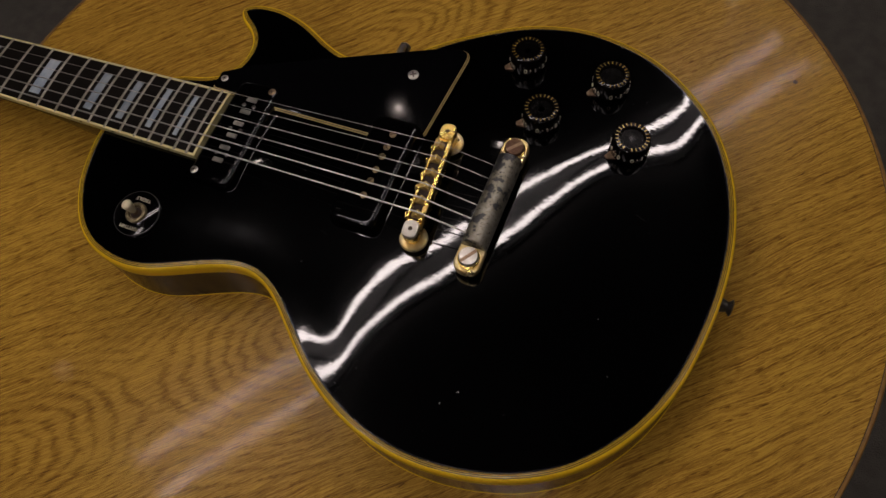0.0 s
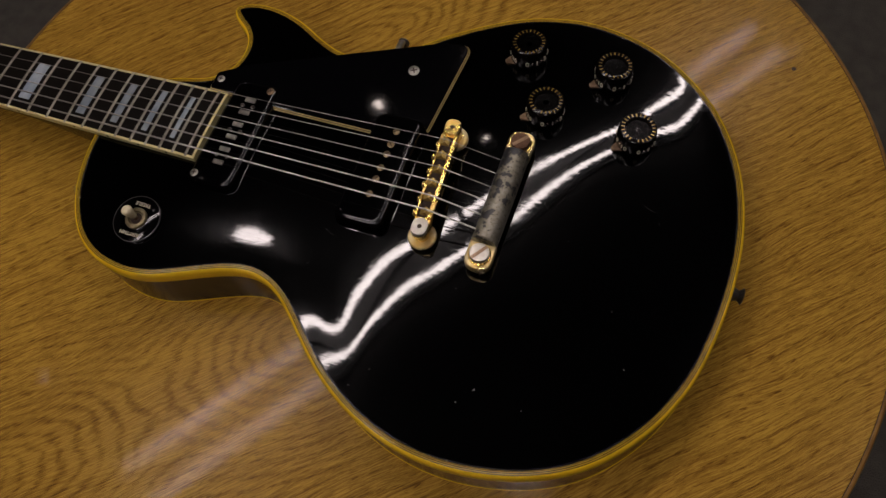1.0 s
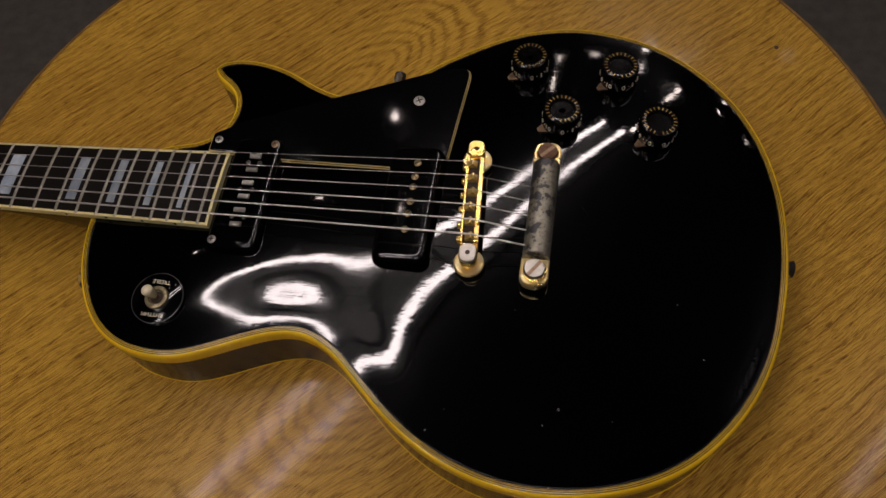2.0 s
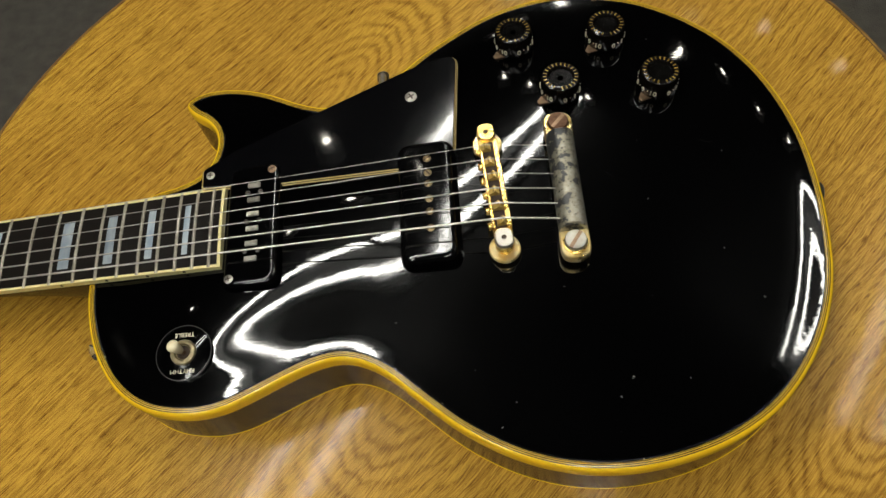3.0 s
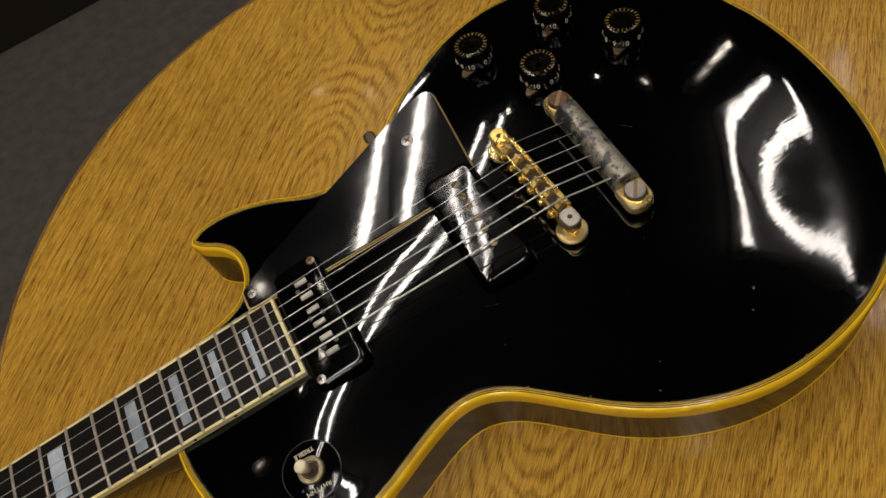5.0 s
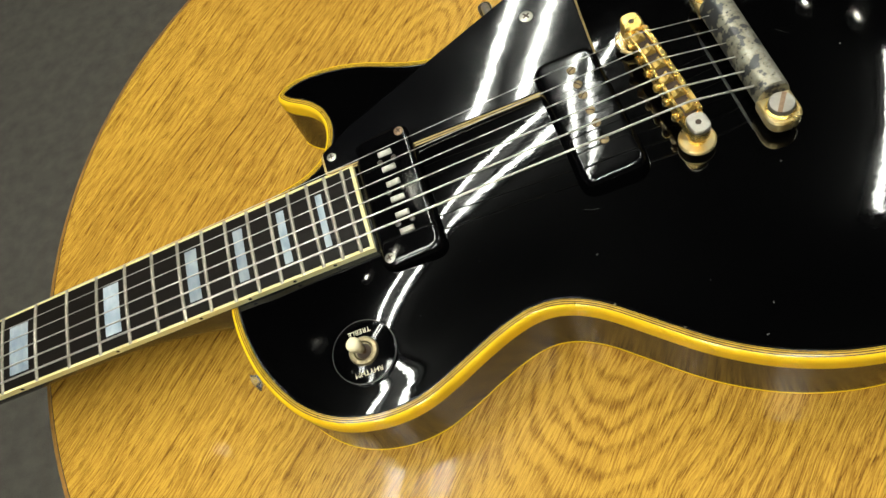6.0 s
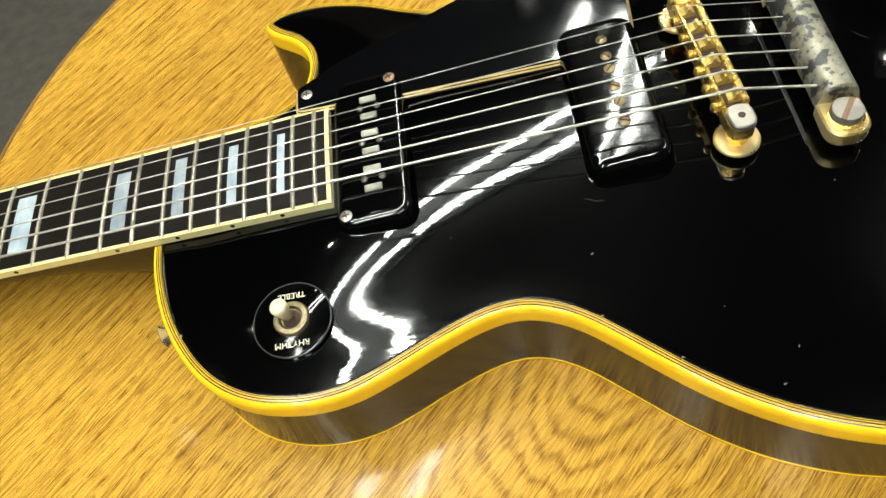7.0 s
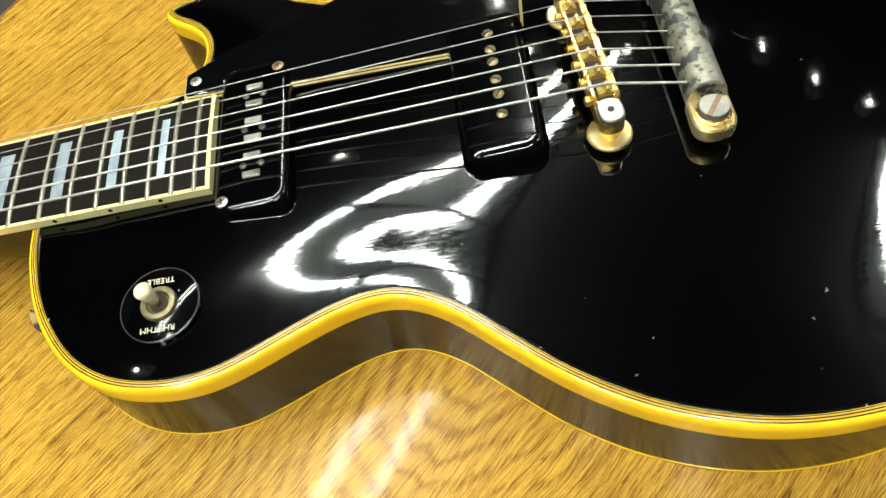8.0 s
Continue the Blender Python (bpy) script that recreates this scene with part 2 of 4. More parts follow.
STRING = mat("steel_string", (0.72, 0.69, 0.63), 0.34, 0.8, second=(0.55, 0.52, 0.47), scale=900, bump=0.00008, bump_scale=3000)
GOLD = mat("worn_gold", (0.95, 0.70, 0.22), 0.26, 0.9, second=(0.84, 0.55, 0.14), scale=240, rough_var=0.1, bump=0.0001, bump_scale=700)
NICKEL = mat("dull_nickel", (0.58, 0.56, 0.50), 0.38, 0.9, second=(0.42, 0.39, 0.33), scale=260, rough_var=0.1, bump=0.0001, bump_scale=900)
PALE_GOLD = mat("pale_worn_gold", (0.74, 0.65, 0.38), 0.32, 0.8, second=(0.74, 0.50, 0.14), scale=180, rough_var=0.1, bump=0.0001, bump_scale=800)
BRASS_GREY = mat("dull_brass", (0.34, 0.26, 0.14), 0.36, 0.9, second=(0.18, 0.13, 0.07), scale=500)
GUARD_PLY = mat("aged_white_ply", (0.76, 0.60, 0.28), 0.4, second=(0.60, 0.43, 0.16), scale=160)
SADDLE = mat("worn_gold_saddle", (0.95, 0.70, 0.20), 0.32, 0.6, second=(0.50, 0.33, 0.10), scale=420, bump=0.0001, bump_scale=900, per_object=0.2)
POLISHED = mat("polished_nickel", (0.82, 0.80, 0.76), 0.2, 0.8, second=(0.66, 0.64, 0.60), scale=200)
STEEL_GREY = mat("grey_steel", (0.16, 0.15, 0.14), 0.4, 0.8, second=(0.08, 0.075, 0.07), scale=500)
RUST = mat("rusty_steel", (0.19, 0.10, 0.055), 0.55, 0.6, second=(0.09, 0.045, 0.025), scale=600, bump=0.0002, bump_scale=1500)
BAR = worn_plate("worn_nickel_bar")
PLASTIC = mat("black_plastic", (0.001, 0.001, 0.0012), 0.085, bump=0.00014, bump_scale=36, rough_var=0.05, scale=120)
GUARD = mat("black_pickguard", (0.0015, 0.0015, 0.002), 0.065, second=(0.002, 0.002, 0.0025), scale=40, bump=0.00012, bump_scale=18, rough_var=0.025)
KNOB = mat("black_knob", (0.004, 0.003, 0.0025), 0.16, spec=0.45, bump=0.00006, bump_scale=400, rough_var=0.05, scale=200)
KNOB_CUP = mat("dull_black_cup", (0.0010, 0.0009, 0.0008), 0.22, second=(0.002, 0.0017, 0.0014), spec=0.06, scale=300, bump=0.0001, bump_scale=500)
DIAL = mat("amber_dial", (0.36, 0.235, 0.045), 0.25, 0.3, second=(0.03, 0.018, 0.005), scale=300, amount=0.22, per_object=0.35)
INK = mat("pale_ink", (0.85, 0.78, 0.58), 0.5, second=(0.66, 0.58, 0.40), scale=700)
RIM_GREY = mat("grey_plastic_edge", (0.05, 0.05, 0.05), 0.3, second=(0.03, 0.03, 0.03), scale=300)
BRASS_PALE = mat("tarnished_pale_brass", (0.34, 0.28, 0.16), 0.4, 0.7, second=(0.14, 0.11, 0.06), scale=350, bump=0.0001, bump_scale=900)
SWITCH_TIP = mat("cream_switch_tip", (0.90, 0.83, 0.60), 0.25, second=(0.84, 0.72, 0.44), scale=200)
COPPER = mat("worn_copper", (0.36, 0.24, 0.15), 0.45, 0.8, second=(0.2, 0.13, 0.08), scale=500, bump=0.0001, bump_scale=900)
DING = mat("bare_ding", (0.12, 0.115, 0.11), 0.5, second=(0.04, 0.04, 0.04), scale=900)
CARPET = mat("grey_carpet", (0.155, 0.14, 0.119), 0.95, second=(0.10, 0.091, 0.077), scale=35, bump=0.004, bump_scale=420)
WALL = mat("painted_wall", (0.045, 0.042, 0.04), 0.8, second=(0.035, 0.032, 0.03), scale=8, bump=0.0006, bump_scale=120)
WALL_DARK = mat("dark_wall_panel", (0.02, 0.014, 0.010), 0.5, second=(0.03, 0.02, 0.013), scale=14, stretch=(1, 1, 0.15), bump=0.0004, bump_scale=60)
CEILING = mat("ceiling_board", (0.010, 0.010, 0.010), 0.9, second=(0.008, 0.008, 0.008), scale=30, bump=0.001, bump_scale=160)
EDGE = mat("worn_edge_band", (0.36, 0.185, 0.034), 0.4, second=(0.20, 0.095, 0.02), scale=120, bump=0.0003, bump_scale=300)
GROOVE = mat("dark_groove", (0.022, 0.012, 0.006), 0.7, second=(0.05, 0.026, 0.012), scale=200)
STEEL_DARK = mat("dark_painted_steel", (0.02, 0.02, 0.02), 0.4, second=(0.03, 0.03, 0.03), scale=40, bump=0.0002, bump_scale=300)
HOUSING = mat("dark_grey_enamel", (0.03, 0.03, 0.03), 0.6, second=(0.022, 0.022, 0.022), scale=20)
TUBE = glow("lit_tube", (1.0, 0.97, 0.90), TUBE_POWER)
DIM_TUBE = glow("lit_dimmed_tube", (1.0, 0.97, 0.90), TUBE_POWER * 0.65)
BULB = glow("lit_bulb", (1.0, 0.93, 0.80), SPOT_POWER)


# ---- mesh helpers ----
def link_mesh(name, bm, material, smooth=40):
    me = bpy.data.meshes.new(name)
    bmesh.ops.recalc_face_normals(bm, faces=bm.faces)
    bm.to_mesh(me)
    bm.free()
    me.materials.append(material)
    if smooth:
        me.shade_smooth()
        me.set_sharp_from_angle(angle=radians(smooth))
    return me


def part(name, bm, material, parent, label="", smooth=40, m=None):
    me = bm if isinstance(bm, bpy.types.Mesh) else link_mesh(name, bm, material, smooth)
    ob = new(name, me)
    ob.parent = parent
    if m is not None:
        ob.matrix_basis = m
    if label:
        tagged(ob, label)
    return ob


def thing(name, label, category, place=(0, 0, 0), group="", kind=""):
    ob = new(name)
    ob.location = place
    ob.empty_display_size = 0.05
    return tagged(ob, label, category, group, kind)


def inward(loop):
    """Unit normals to the left of a closed loop that runs counter-clockwise."""
    d = np.roll(loop, -1, 0) - np.roll(loop, 1, 0)
    d /= np.maximum(np.linalg.norm(d, axis=1, keepdims=True), 1e-9)
    return np.c_[-d[:, 1], d[:, 0]]


def stack(loop, profile, cap=True, closed=False, bm=None):
    """Rings of the loop, each drawn in by its offset at its height; caps, or a closed profile for a swept ring."""
    bm = bm or bmesh.new()
    n = inward(loop)
    rings = []
    for off, z in profile:
        q = loop + n * off
        rings.append([bm.verts.new((x, y, z)) for x, y in q])
    k = len(loop)
    pairs = list(zip(rings[:-1], rings[1:])) + ([(rings[-1], rings[0])] if closed else [])
    for a, b in pairs:
        for i in range(k):
            j = (i + 1) % k
            bm.faces.new((a[i], a[j], b[j], b[i]))
    if cap and not closed:
        bm.faces.new(rings[-1])
        bm.faces.new(rings[0][::-1])
    return bm


def circle(r, n=32, x=0.0, y=0.0):
    a = np.arange(n) * 2 * math.pi / n
    return np.c_[x + r * np.cos(a), y + r * np.sin(a)]


def rounded(points, radii, steps=6):
    """A closed counter-clockwise loop through corner points, each corner rounded by its radius."""
    out, k = [], len(points)
    for i in range(k):
        p, a, b = (Vector(points[j % k]) for j in (i, i - 1, i + 1))
        r = radii[i] if hasattr(radii, "__len__") else radii
        u, v = (a - p).normalized(), (b - p).normalized()
        ang = u.angle(v)
        t = min(r / math.tan(ang / 2), (a - p).length * 0.49, (b - p).length * 0.49)
        s, e = p + u * t, p + v * t
        for j in range(steps + 1):
            f = j / steps
            out.append(s * (1 - f) ** 2 + p * (2 * f * (1 - f)) + e * f * f)
    return np.array([(q.x, q.y) for q in out])


def rect(w, h, r, x=0.0, y=0.0, steps=6):
    return rounded([(x - w / 2, y - h / 2), (x + w / 2, y - h / 2), (x + w / 2, y + h / 2), (x - w / 2, y + h / 2)], r, steps)


def tube(points, r, n=10, bm=None):
    """A round bar along the points."""
    bm = bm or bmesh.new()
    rings = []
    pts = [Vector(p) for p in points]
    for i, p in enumerate(pts):
        d = (pts[min(i + 1, len(pts) - 1)] - pts[max(i - 1, 0)]).normalized()
        side = d.cross(Vector((0, 0, 1)))
        side = side.normalized() if side.length > 1e-4 else Vector((1, 0, 0))
        up = side.cross(d)
        rr = r[i] if hasattr(r, "__len__") else r
        rings.append([bm.verts.new(p + (side * math.cos(a) + up * math.sin(a)) * rr) for a in (2 * math.pi * j / n for j in range(n))])
    for a, b in zip(rings[:-1], rings[1:]):
        for i in range(n):
            bm.faces.new((a[i], a[(i + 1) % n], b[(i + 1) % n], b[i]))
    bm.faces.new(rings[0][::-1])
    bm.faces.new(rings[-1])
    return bm


def box(x0, x1, y0, y1, z0, z1, bevel=0.0, bm=None):
    loop = np.array([(x0, y0), (x1, y0), (x1, y1), (x0, y1)])
    if bevel:
        loop = rounded([tuple(p) for p in loop], bevel, 2)
        return stack(loop, [(bevel, z0), (0, z0 + bevel), (0, z1 - bevel), (bevel, z1)], bm=bm)
    return stack(loop, [(0, z0), (0, z1)], bm=bm)


def words(text, size, depth=0.00015):
    """A mesh of letters, centred, lying in the xy plane."""
    cu = bpy.data.curves.new("letters", "FONT")
    cu.body, cu.size, cu.extrude, cu.align_x, cu.align_y = text, size, depth, "CENTER", "CENTER"
    cu.resolution_u = 3
    ob = bpy.data.objects.new("letters", cu)
    scene.collection.objects.link(ob)
    me = bpy.data.meshes.new_from_object(ob.evaluated_get(bpy.context.evaluated_depsgraph_get()))
    bpy.data.objects.remove(ob)
    bpy.data.curves.remove(cu)
    me.materials.clear()
    me.materials.append(INK)
    return me


# ---- the room ----
X0, X1, Y0, Y1 = -2.8, 3.0, -2.6, 2.35
tagged(part("floor", box(X0, X1, Y0, Y1, -0.1, 0.0), CARPET, None, smooth=0), "grey short-pile carpet floor round the table", "floor", kind="structure")
tagged(part("ceiling", box(X0, X1, Y0, Y1, CEIL, CEIL + 0.1), CEILING, None, smooth=0), "dark ceiling board above the table", "ceiling", kind="structure")
tagged(part("wall_north", box(X0 - 0.1, X1 + 0.1, Y1, Y1 + 0.1, -0.1, CEIL + 0.1), WALL_DARK, None, smooth=0), "dark brown panelled wall behind a dark counter", "wall", kind="structure")
tagged(part("wall_south", box(X0 - 0.1, X1 + 0.1, Y0 - 0.1, Y0, -0.1, CEIL + 0.1), WALL, None, smooth=0), "plain painted wall behind the camera", "wall", kind="structure")
tagged(part("wall_west", box(X0 - 0.1, X0, Y0, Y1, -0.1, CEIL + 0.1), WALL, None, smooth=0), "plain painted side wall of the room", "wall", kind="structure")
tagged(part("wall_east", box(X1, X1 + 0.1, Y0, Y1, -0.1, CEIL + 0.1), WALL, None, smooth=0), "plain painted side wall of the room", "wall", kind="structure")

counter = thing("counter", "dark brown panelled counter standing on the grey carpet", "counter", (0, 1.63, 0))
part("front_panel", box(X0 + 0.004, X1 - 0.004, 0.0, 0.03, 0.0, 0.87, 0.003), WALL_DARK, counter, "dark brown front panel")
part("worktop", box(X0 + 0.004, X1 - 0.004, -0.02, 0.45, 0.87, 0.90, 0.004), WALL_DARK, counter, "dark brown worktop")


def twin_tube_light(x, y, heading, length, gap=0.043, lit=TUBE):
    """A ceiling batten with two bare tubes; x, y: its middle, heading in degrees."""
    ob = thing("fluorescent_light", "dark grey enamel ceiling batten with two lit bare fluorescent tubes", "ceiling light", (x, y, CEIL), "fluorescent ceiling lights")
    ob.rotation_euler = (0, 0, radians(heading))
    h = length / 2
    part("housing", stack(rounded([(-h, -gap - 0.032), (h, -gap - 0.032), (h, gap + 0.032), (-h, gap + 0.032)], 0.006, 3), [(0.02, -0.045), (0.0, -0.03), (0, 0)]), HOUSING, ob)
    for s in (-gap, gap):
        part("tube", tube([(-h + 0.014, s, -0.075), (h - 0.014, s, -0.075)], 0.0125, 16), lit, ob, "lit white tube")
        for e in (-h + 0.006, h - 0.006):
            part("lamp_holder", box(e - 0.008, e + 0.008, s - 0.014, s + 0.014, -0.098, -0.03, 0.003), HOUSING, ob)
    return ob


for x, y, length in ((0.187, 1.136, 1.21), (-0.472, 0.162, 1.14)):
    twin_tube_light(x, y, 55.9, length, 0.060)
# tubes dimmed so that the right side of the table gets less light
twin_tube_light(1.302, 0.587, 55.9, 0.96, 0.050, DIM_TUBE)
# two unseen battens behind the camera, added as fill for the near side
twin_tube_light(0.16, -0.74, 62.0, 1.18)
twin_tube_light(-0.60, -0.95, 62.0, 1.18)


def spot_lamp(x, y):
    ob = thing("spot_lamp", "small lit round ceiling spot lamp", "spot lamp", (x, y, CEIL), "ceiling spot lamps")
    part("can", stack(circle(0.04, 24), [(0.006, -0.075), (0, -0.07), (0, 0)]), HOUSING, ob)
    part("bulb", stack(circle(0.012, 20), [(0.008, -0.092), (0.005, -0.088), (0, -0.0755)]), BULB, ob, "lit warm white bulb")
    return ob


for x, y in ((0.15, 1.92), (0.30, 1.78), (0.46, 1.66), (0.61, 1.60), (0.90, 1.62), (1.12, 1.54), (1.31, 1.35), (1.53, 1.23), (-1.20, -0.12), (-0.90, 0.57), (-0.26, 1.10), (-0.49, 0.89)):
    spot_lamp(x, y)

# ---- the table ----
table = thing("round_table", "round varnished oak pedestal table with a worn edge band", "table", (CX, CY, 0))
part("tabletop", stack(circle(R - 0.0036, 160), [(0, T - 0.026), (0, T - 0.0004), (0.0004, T)]), OAK, table, "amber varnished oak veneer top with arched grain")
part("groove", stack(circle(R - 0.0031, 160), [(0, T - 0.02), (0, T - 0.0004), (0.0005, T - 0.0004), (0.0005, T - 0.02)], closed=True), GROOVE, table, "dark joint line inside the edge band")
part("edge_band", stack(circle(R, 160), [(0.0031, T - 0.028), (0.001, T - 0.028), (0, T - 0.026), (0, T - 0.0018), (0.0006, T - 0.0006), (0.0016, T - 0.0001), (0.0031, T - 0.0001)], closed=True), EDGE, table, "worn brown wooden edge band")
part("column", stack(circle(0.035, 32), [(0, 0.03), (0, T - 0.03)]), STEEL_DARK, table, "dark steel column")
part("top_plate", stack(circle(0.16, 40), [(0.02, T - 0.036), (0, T - 0.03), (0, T - 0.0262)]), STEEL_DARK, table)
part("base", stack(circle(0.24, 48), [(0, 0), (0, 0.012), (0.12, 0.026), (0.2, 0.034)]), STEEL_DARK, table, "dark round steel foot")
# a dark disc just above the veneer, its colour giving the hole's shade
part("hole", stack(circle(0.0017, 16, 0.378 - CX, 0.2045 - CY), [(0, T - 0.001), (0, T + 0.0002)]), GROOVE, table, "small dark disc for the shade in a hole in the veneer")

# ---- the guitar ----
guitar = thing("electric_guitar", "black single-cutaway electric guitar with amber binding lying on the table", "guitar", (0, 0, T))

# outline of the body: bass side from the neck to the tail, then the treble side back to the neck
BASS = [(-88.6, -27.6), (-86.2, -48.4), (-78.4, -73.1), (-62.8, -97.3), (-42.7, -111.9), (-19, -117.4), (1.6, -115.8), (19.5, -109.3), (37.2, -101.3),
        (54.7, -94.4), (69.9, -91.5), (83.3, -93.9), (98.1, -102.2), (115.8, -117.8), (138.6, -137.5), (165.2, -153.7), (193.9, -163.9), (222.6, -167.5),
        (253.5, -164.7), (285.9, -155), (315.5, -136.7), (340.7, -107.2), (356.9, -72.4), (364.1, -35.9)]
TREBLE = [(366.7, 0.2), (364, 38.1), (353, 77.6), (332.6, 113.1), (304.1, 140.4), (272.6, 158), (232.6, 166.4), (198.6, 162.8), (169.4, 152.1),
          (133.7, 129.8), (113.2, 112.4), (96.7, 99.9), (78.4, 92.1), (60.4, 91.5), (42.6, 97.8), (23.3, 107.9), (6.7, 113.8), (-9.5, 116.5),
          (-24.5, 115.5), (-34.3, 110.9), (-37.1, 104.9), (-31, 97.1), (-21, 89.7), (-14.6, 81.1), (-12.4, 70.1), (-14.5, 58.1), (-21, 48.1),
          (-33, 41), (-55.1, 34.8), (-76.4, 21.6), (-86.9, -0.6)]


def closed_curve(points, count):
    p = np.array(points, float) / 1000
    k = len(p)
    dense = []
    for i in range(k):
        a, b, c, d = p[i - 1], p[i], p[(i + 1) % k], p[(i + 2) % k]
        for u in np.arange(0, 1, 0.05):
            dense.append(0.5 * (2 * b + (c - a) * u + (2 * a - 5 * b + 4 * c - d) * u * u + (3 * b - a - 3 * c + d) * u ** 3))
    dense = np.array(dense)
    for _ in range(30):
        dense = 0.5 * dense + 0.25 * (np.roll(dense, 1, 0) + np.roll(dense, -1, 0))
    ends = np.vstack([dense, dense[:1]])
    run = np.r_[0, np.cumsum(np.linalg.norm(np.diff(ends, axis=0), axis=1))]
    at = np.linspace(0, run[-1], count, endpoint=False)
    return np.c_[np.interp(at, run, ends[:, 0]), np.interp(at, run, ends[:, 1])]


OUT = closed_curve(BASS + TREBLE, 480)
RIM = 0.0505
PLIES = [(0.0022, 0.0027, 0), (0.0027, 0.0033, 1), (0.0033, 0.0038, 0), (0.0038, 0.0043, 1), (0.0043, 0.0047, 0), (0.0047, 0.0051, 1)]
INNER = OUT + inward(OUT) * 0.0051

def inside(points, loop):
    x, y = points[:, 0], points[:, 1]
    hit = np.zeros(len(points), bool)
    for (x0, y0), (x1, y1) in zip(loop, np.roll(loop, -1, 0)):
        cross = (y0 > y) != (y1 > y)
        hit ^= cross & (x < (x1 - x0) * (y - y0) / (y1 - y0 + 1e-12) + x0)
    return hit


# height of the carved top over a grid, from the distance to the rim
GX, GY = np.arange(-0.100, 0.386, 0.002), np.arange(-0.180, 0.182, 0.002)
gx, gy = np.meshgrid(GX, GY, indexing="ij")
grid = np.c_[gx.ravel(), gy.ravel()]
near = np.full(len(grid), 9.0)
for a, b in zip(INNER, np.roll(INNER, -1, 0)):
    ab = b - a
    u = np.clip(((grid - a) @ ab) / (ab @ ab), 0, 1)
    near = np.minimum(near, np.linalg.norm(grid - a - u[:, None] * ab, axis=1))
near *= inside(grid, INNER)
# the carve: slope in thousandths at each depth in from the rim (mm), at stations along the body
DEPTHS = np.array((0, 4, 8, 13, 20, 30, 45, 65, 90, 120, 170)) / 1000
STATIONS = (-0.06, 0.0, 0.05, 0.09, 0.13, 0.19, 0.245, 0.295, 0.345)
SLOPES = ((116, 39, -8, -6, 42, 128, 192, 177, 110, 38, -27),
          (127, 67, 35, 55, 78, 131, 184, 130, 59, 10, -27),
          (83, 64, 64, 100, 119, 130, 129, 54, 10, -11, -27),
          (1, 18, 55, 104, 140, 150, 119, 40, -5, -20, -27),
          (-44, -20, 20, 74, 134, 166, 133, 63, 6, -19, -25),
          (-32, -5, 21, 50, 81, 111, 124, 88, 38, 8, -20),
          (-11, 2, 19, 27, 40, 59, 87, 106, 68, 21, -13),
          (51, 57, 57, 45, 43, 49, 83, 118, 92, 41, -2),
          (132, 131, 113, 95, 90, 69, 78, 99, 94, 60, 14))
bell = np.exp(-np.arange(-24, 25) ** 2 / 60.0)
bell /= bell.sum()
HEIGHT = np.full(len(grid), RIM)
fine = np.linspace(0, 0.17, 681)
for k, slopes in enumerate(SLOPES):
    share = np.interp(GX, STATIONS, np.eye(len(STATIONS))[k])
    share = np.convolve(np.pad(share, 24, mode="edge"), bell, mode="valid")
    slope = np.interp(fine, DEPTHS, np.array(slopes) / 1000)
    climb = np.r_[0, np.cumsum((slope[1:] + slope[:-1]) / 2 * np.diff(fine))]
    HEIGHT += np.repeat(share, len(GY)) * np.interp(near, fine, climb)
seat = 0.0560 + 0.0577 * grid[:, 0] + 4.0 * np.maximum(np.abs(grid[:, 1]) - 0.03, 0) ** 2     # the flat on which the board lies
HEIGHT = (-0.0008 * np.logaddexp(-HEIGHT / 0.0008, -seat / 0.0008)).reshape(gx.shape)


def softened(field, rounds):
    for _ in range(rounds):
        pad = np.pad(field, 1, mode="edge")
        field = (pad[1:-1, 1:-1] * 4 + pad[:-2, 1:-1] + pad[2:, 1:-1] + pad[1:-1, :-2] + pad[1:-1, 2:]) / 8
    return field


HEIGHT = softened(HEIGHT, 9)
inner = np.clip((near.reshape(gx.shape) - 0.010) / 0.040, 0, 1)
HEIGHT = HEIGHT + inner * inner * (3 - 2 * inner) * (softened(HEIGHT, 210) - HEIGHT)      # no creases in the crown


def top_z(x, y):
    i = np.clip((np.asarray(x) - GX[0]) / 0.002, 0, len(GX) - 1.001)
    j = np.clip((np.asarray(y) - GY[0]) / 0.002, 0, len(GY) - 1.001)
    a, b = i.astype(int), j.astype(int)
    f, g = i - a, j - b
    return (HEIGHT[a, b] * (1 - f) * (1 - g) + HEIGHT[a + 1, b] * f * (1 - g) + HEIGHT[a, b + 1] * (1 - f) * g + HEIGHT[a + 1, b + 1] * f * g)


def carved_top():
    from mathutils.geometry import delaunay_2d_cdt
    cx, cy = np.meshgrid(np.arange(-0.098, 0.38, 0.003), np.arange(-0.172, 0.172, 0.003), indexing="ij")
    q = np.c_[cx.ravel(), cy.ravel()]
    ok = inside(q, INNER + inward(INNER) * 0.0012)
    q = q[ok]
    pts = [Vector(p) for p in np.vstack([INNER, q])]
    k = len(INNER)
    vs, _, fs, *_ = delaunay_2d_cdt(pts, [], [list(range(k))], 1, 1e-6)
    v = np.array([(p.x, p.y) for p in vs])
    z = top_z(v[:, 0], v[:, 1])
    me = bpy.data.meshes.new("body_top")
    me.from_pydata([(x, y, h) for (x, y), h in zip(v, z)], [], [tuple(f) for f in fs])
    me.materials.append(BLACK)
    me.shade_smooth()
    return me


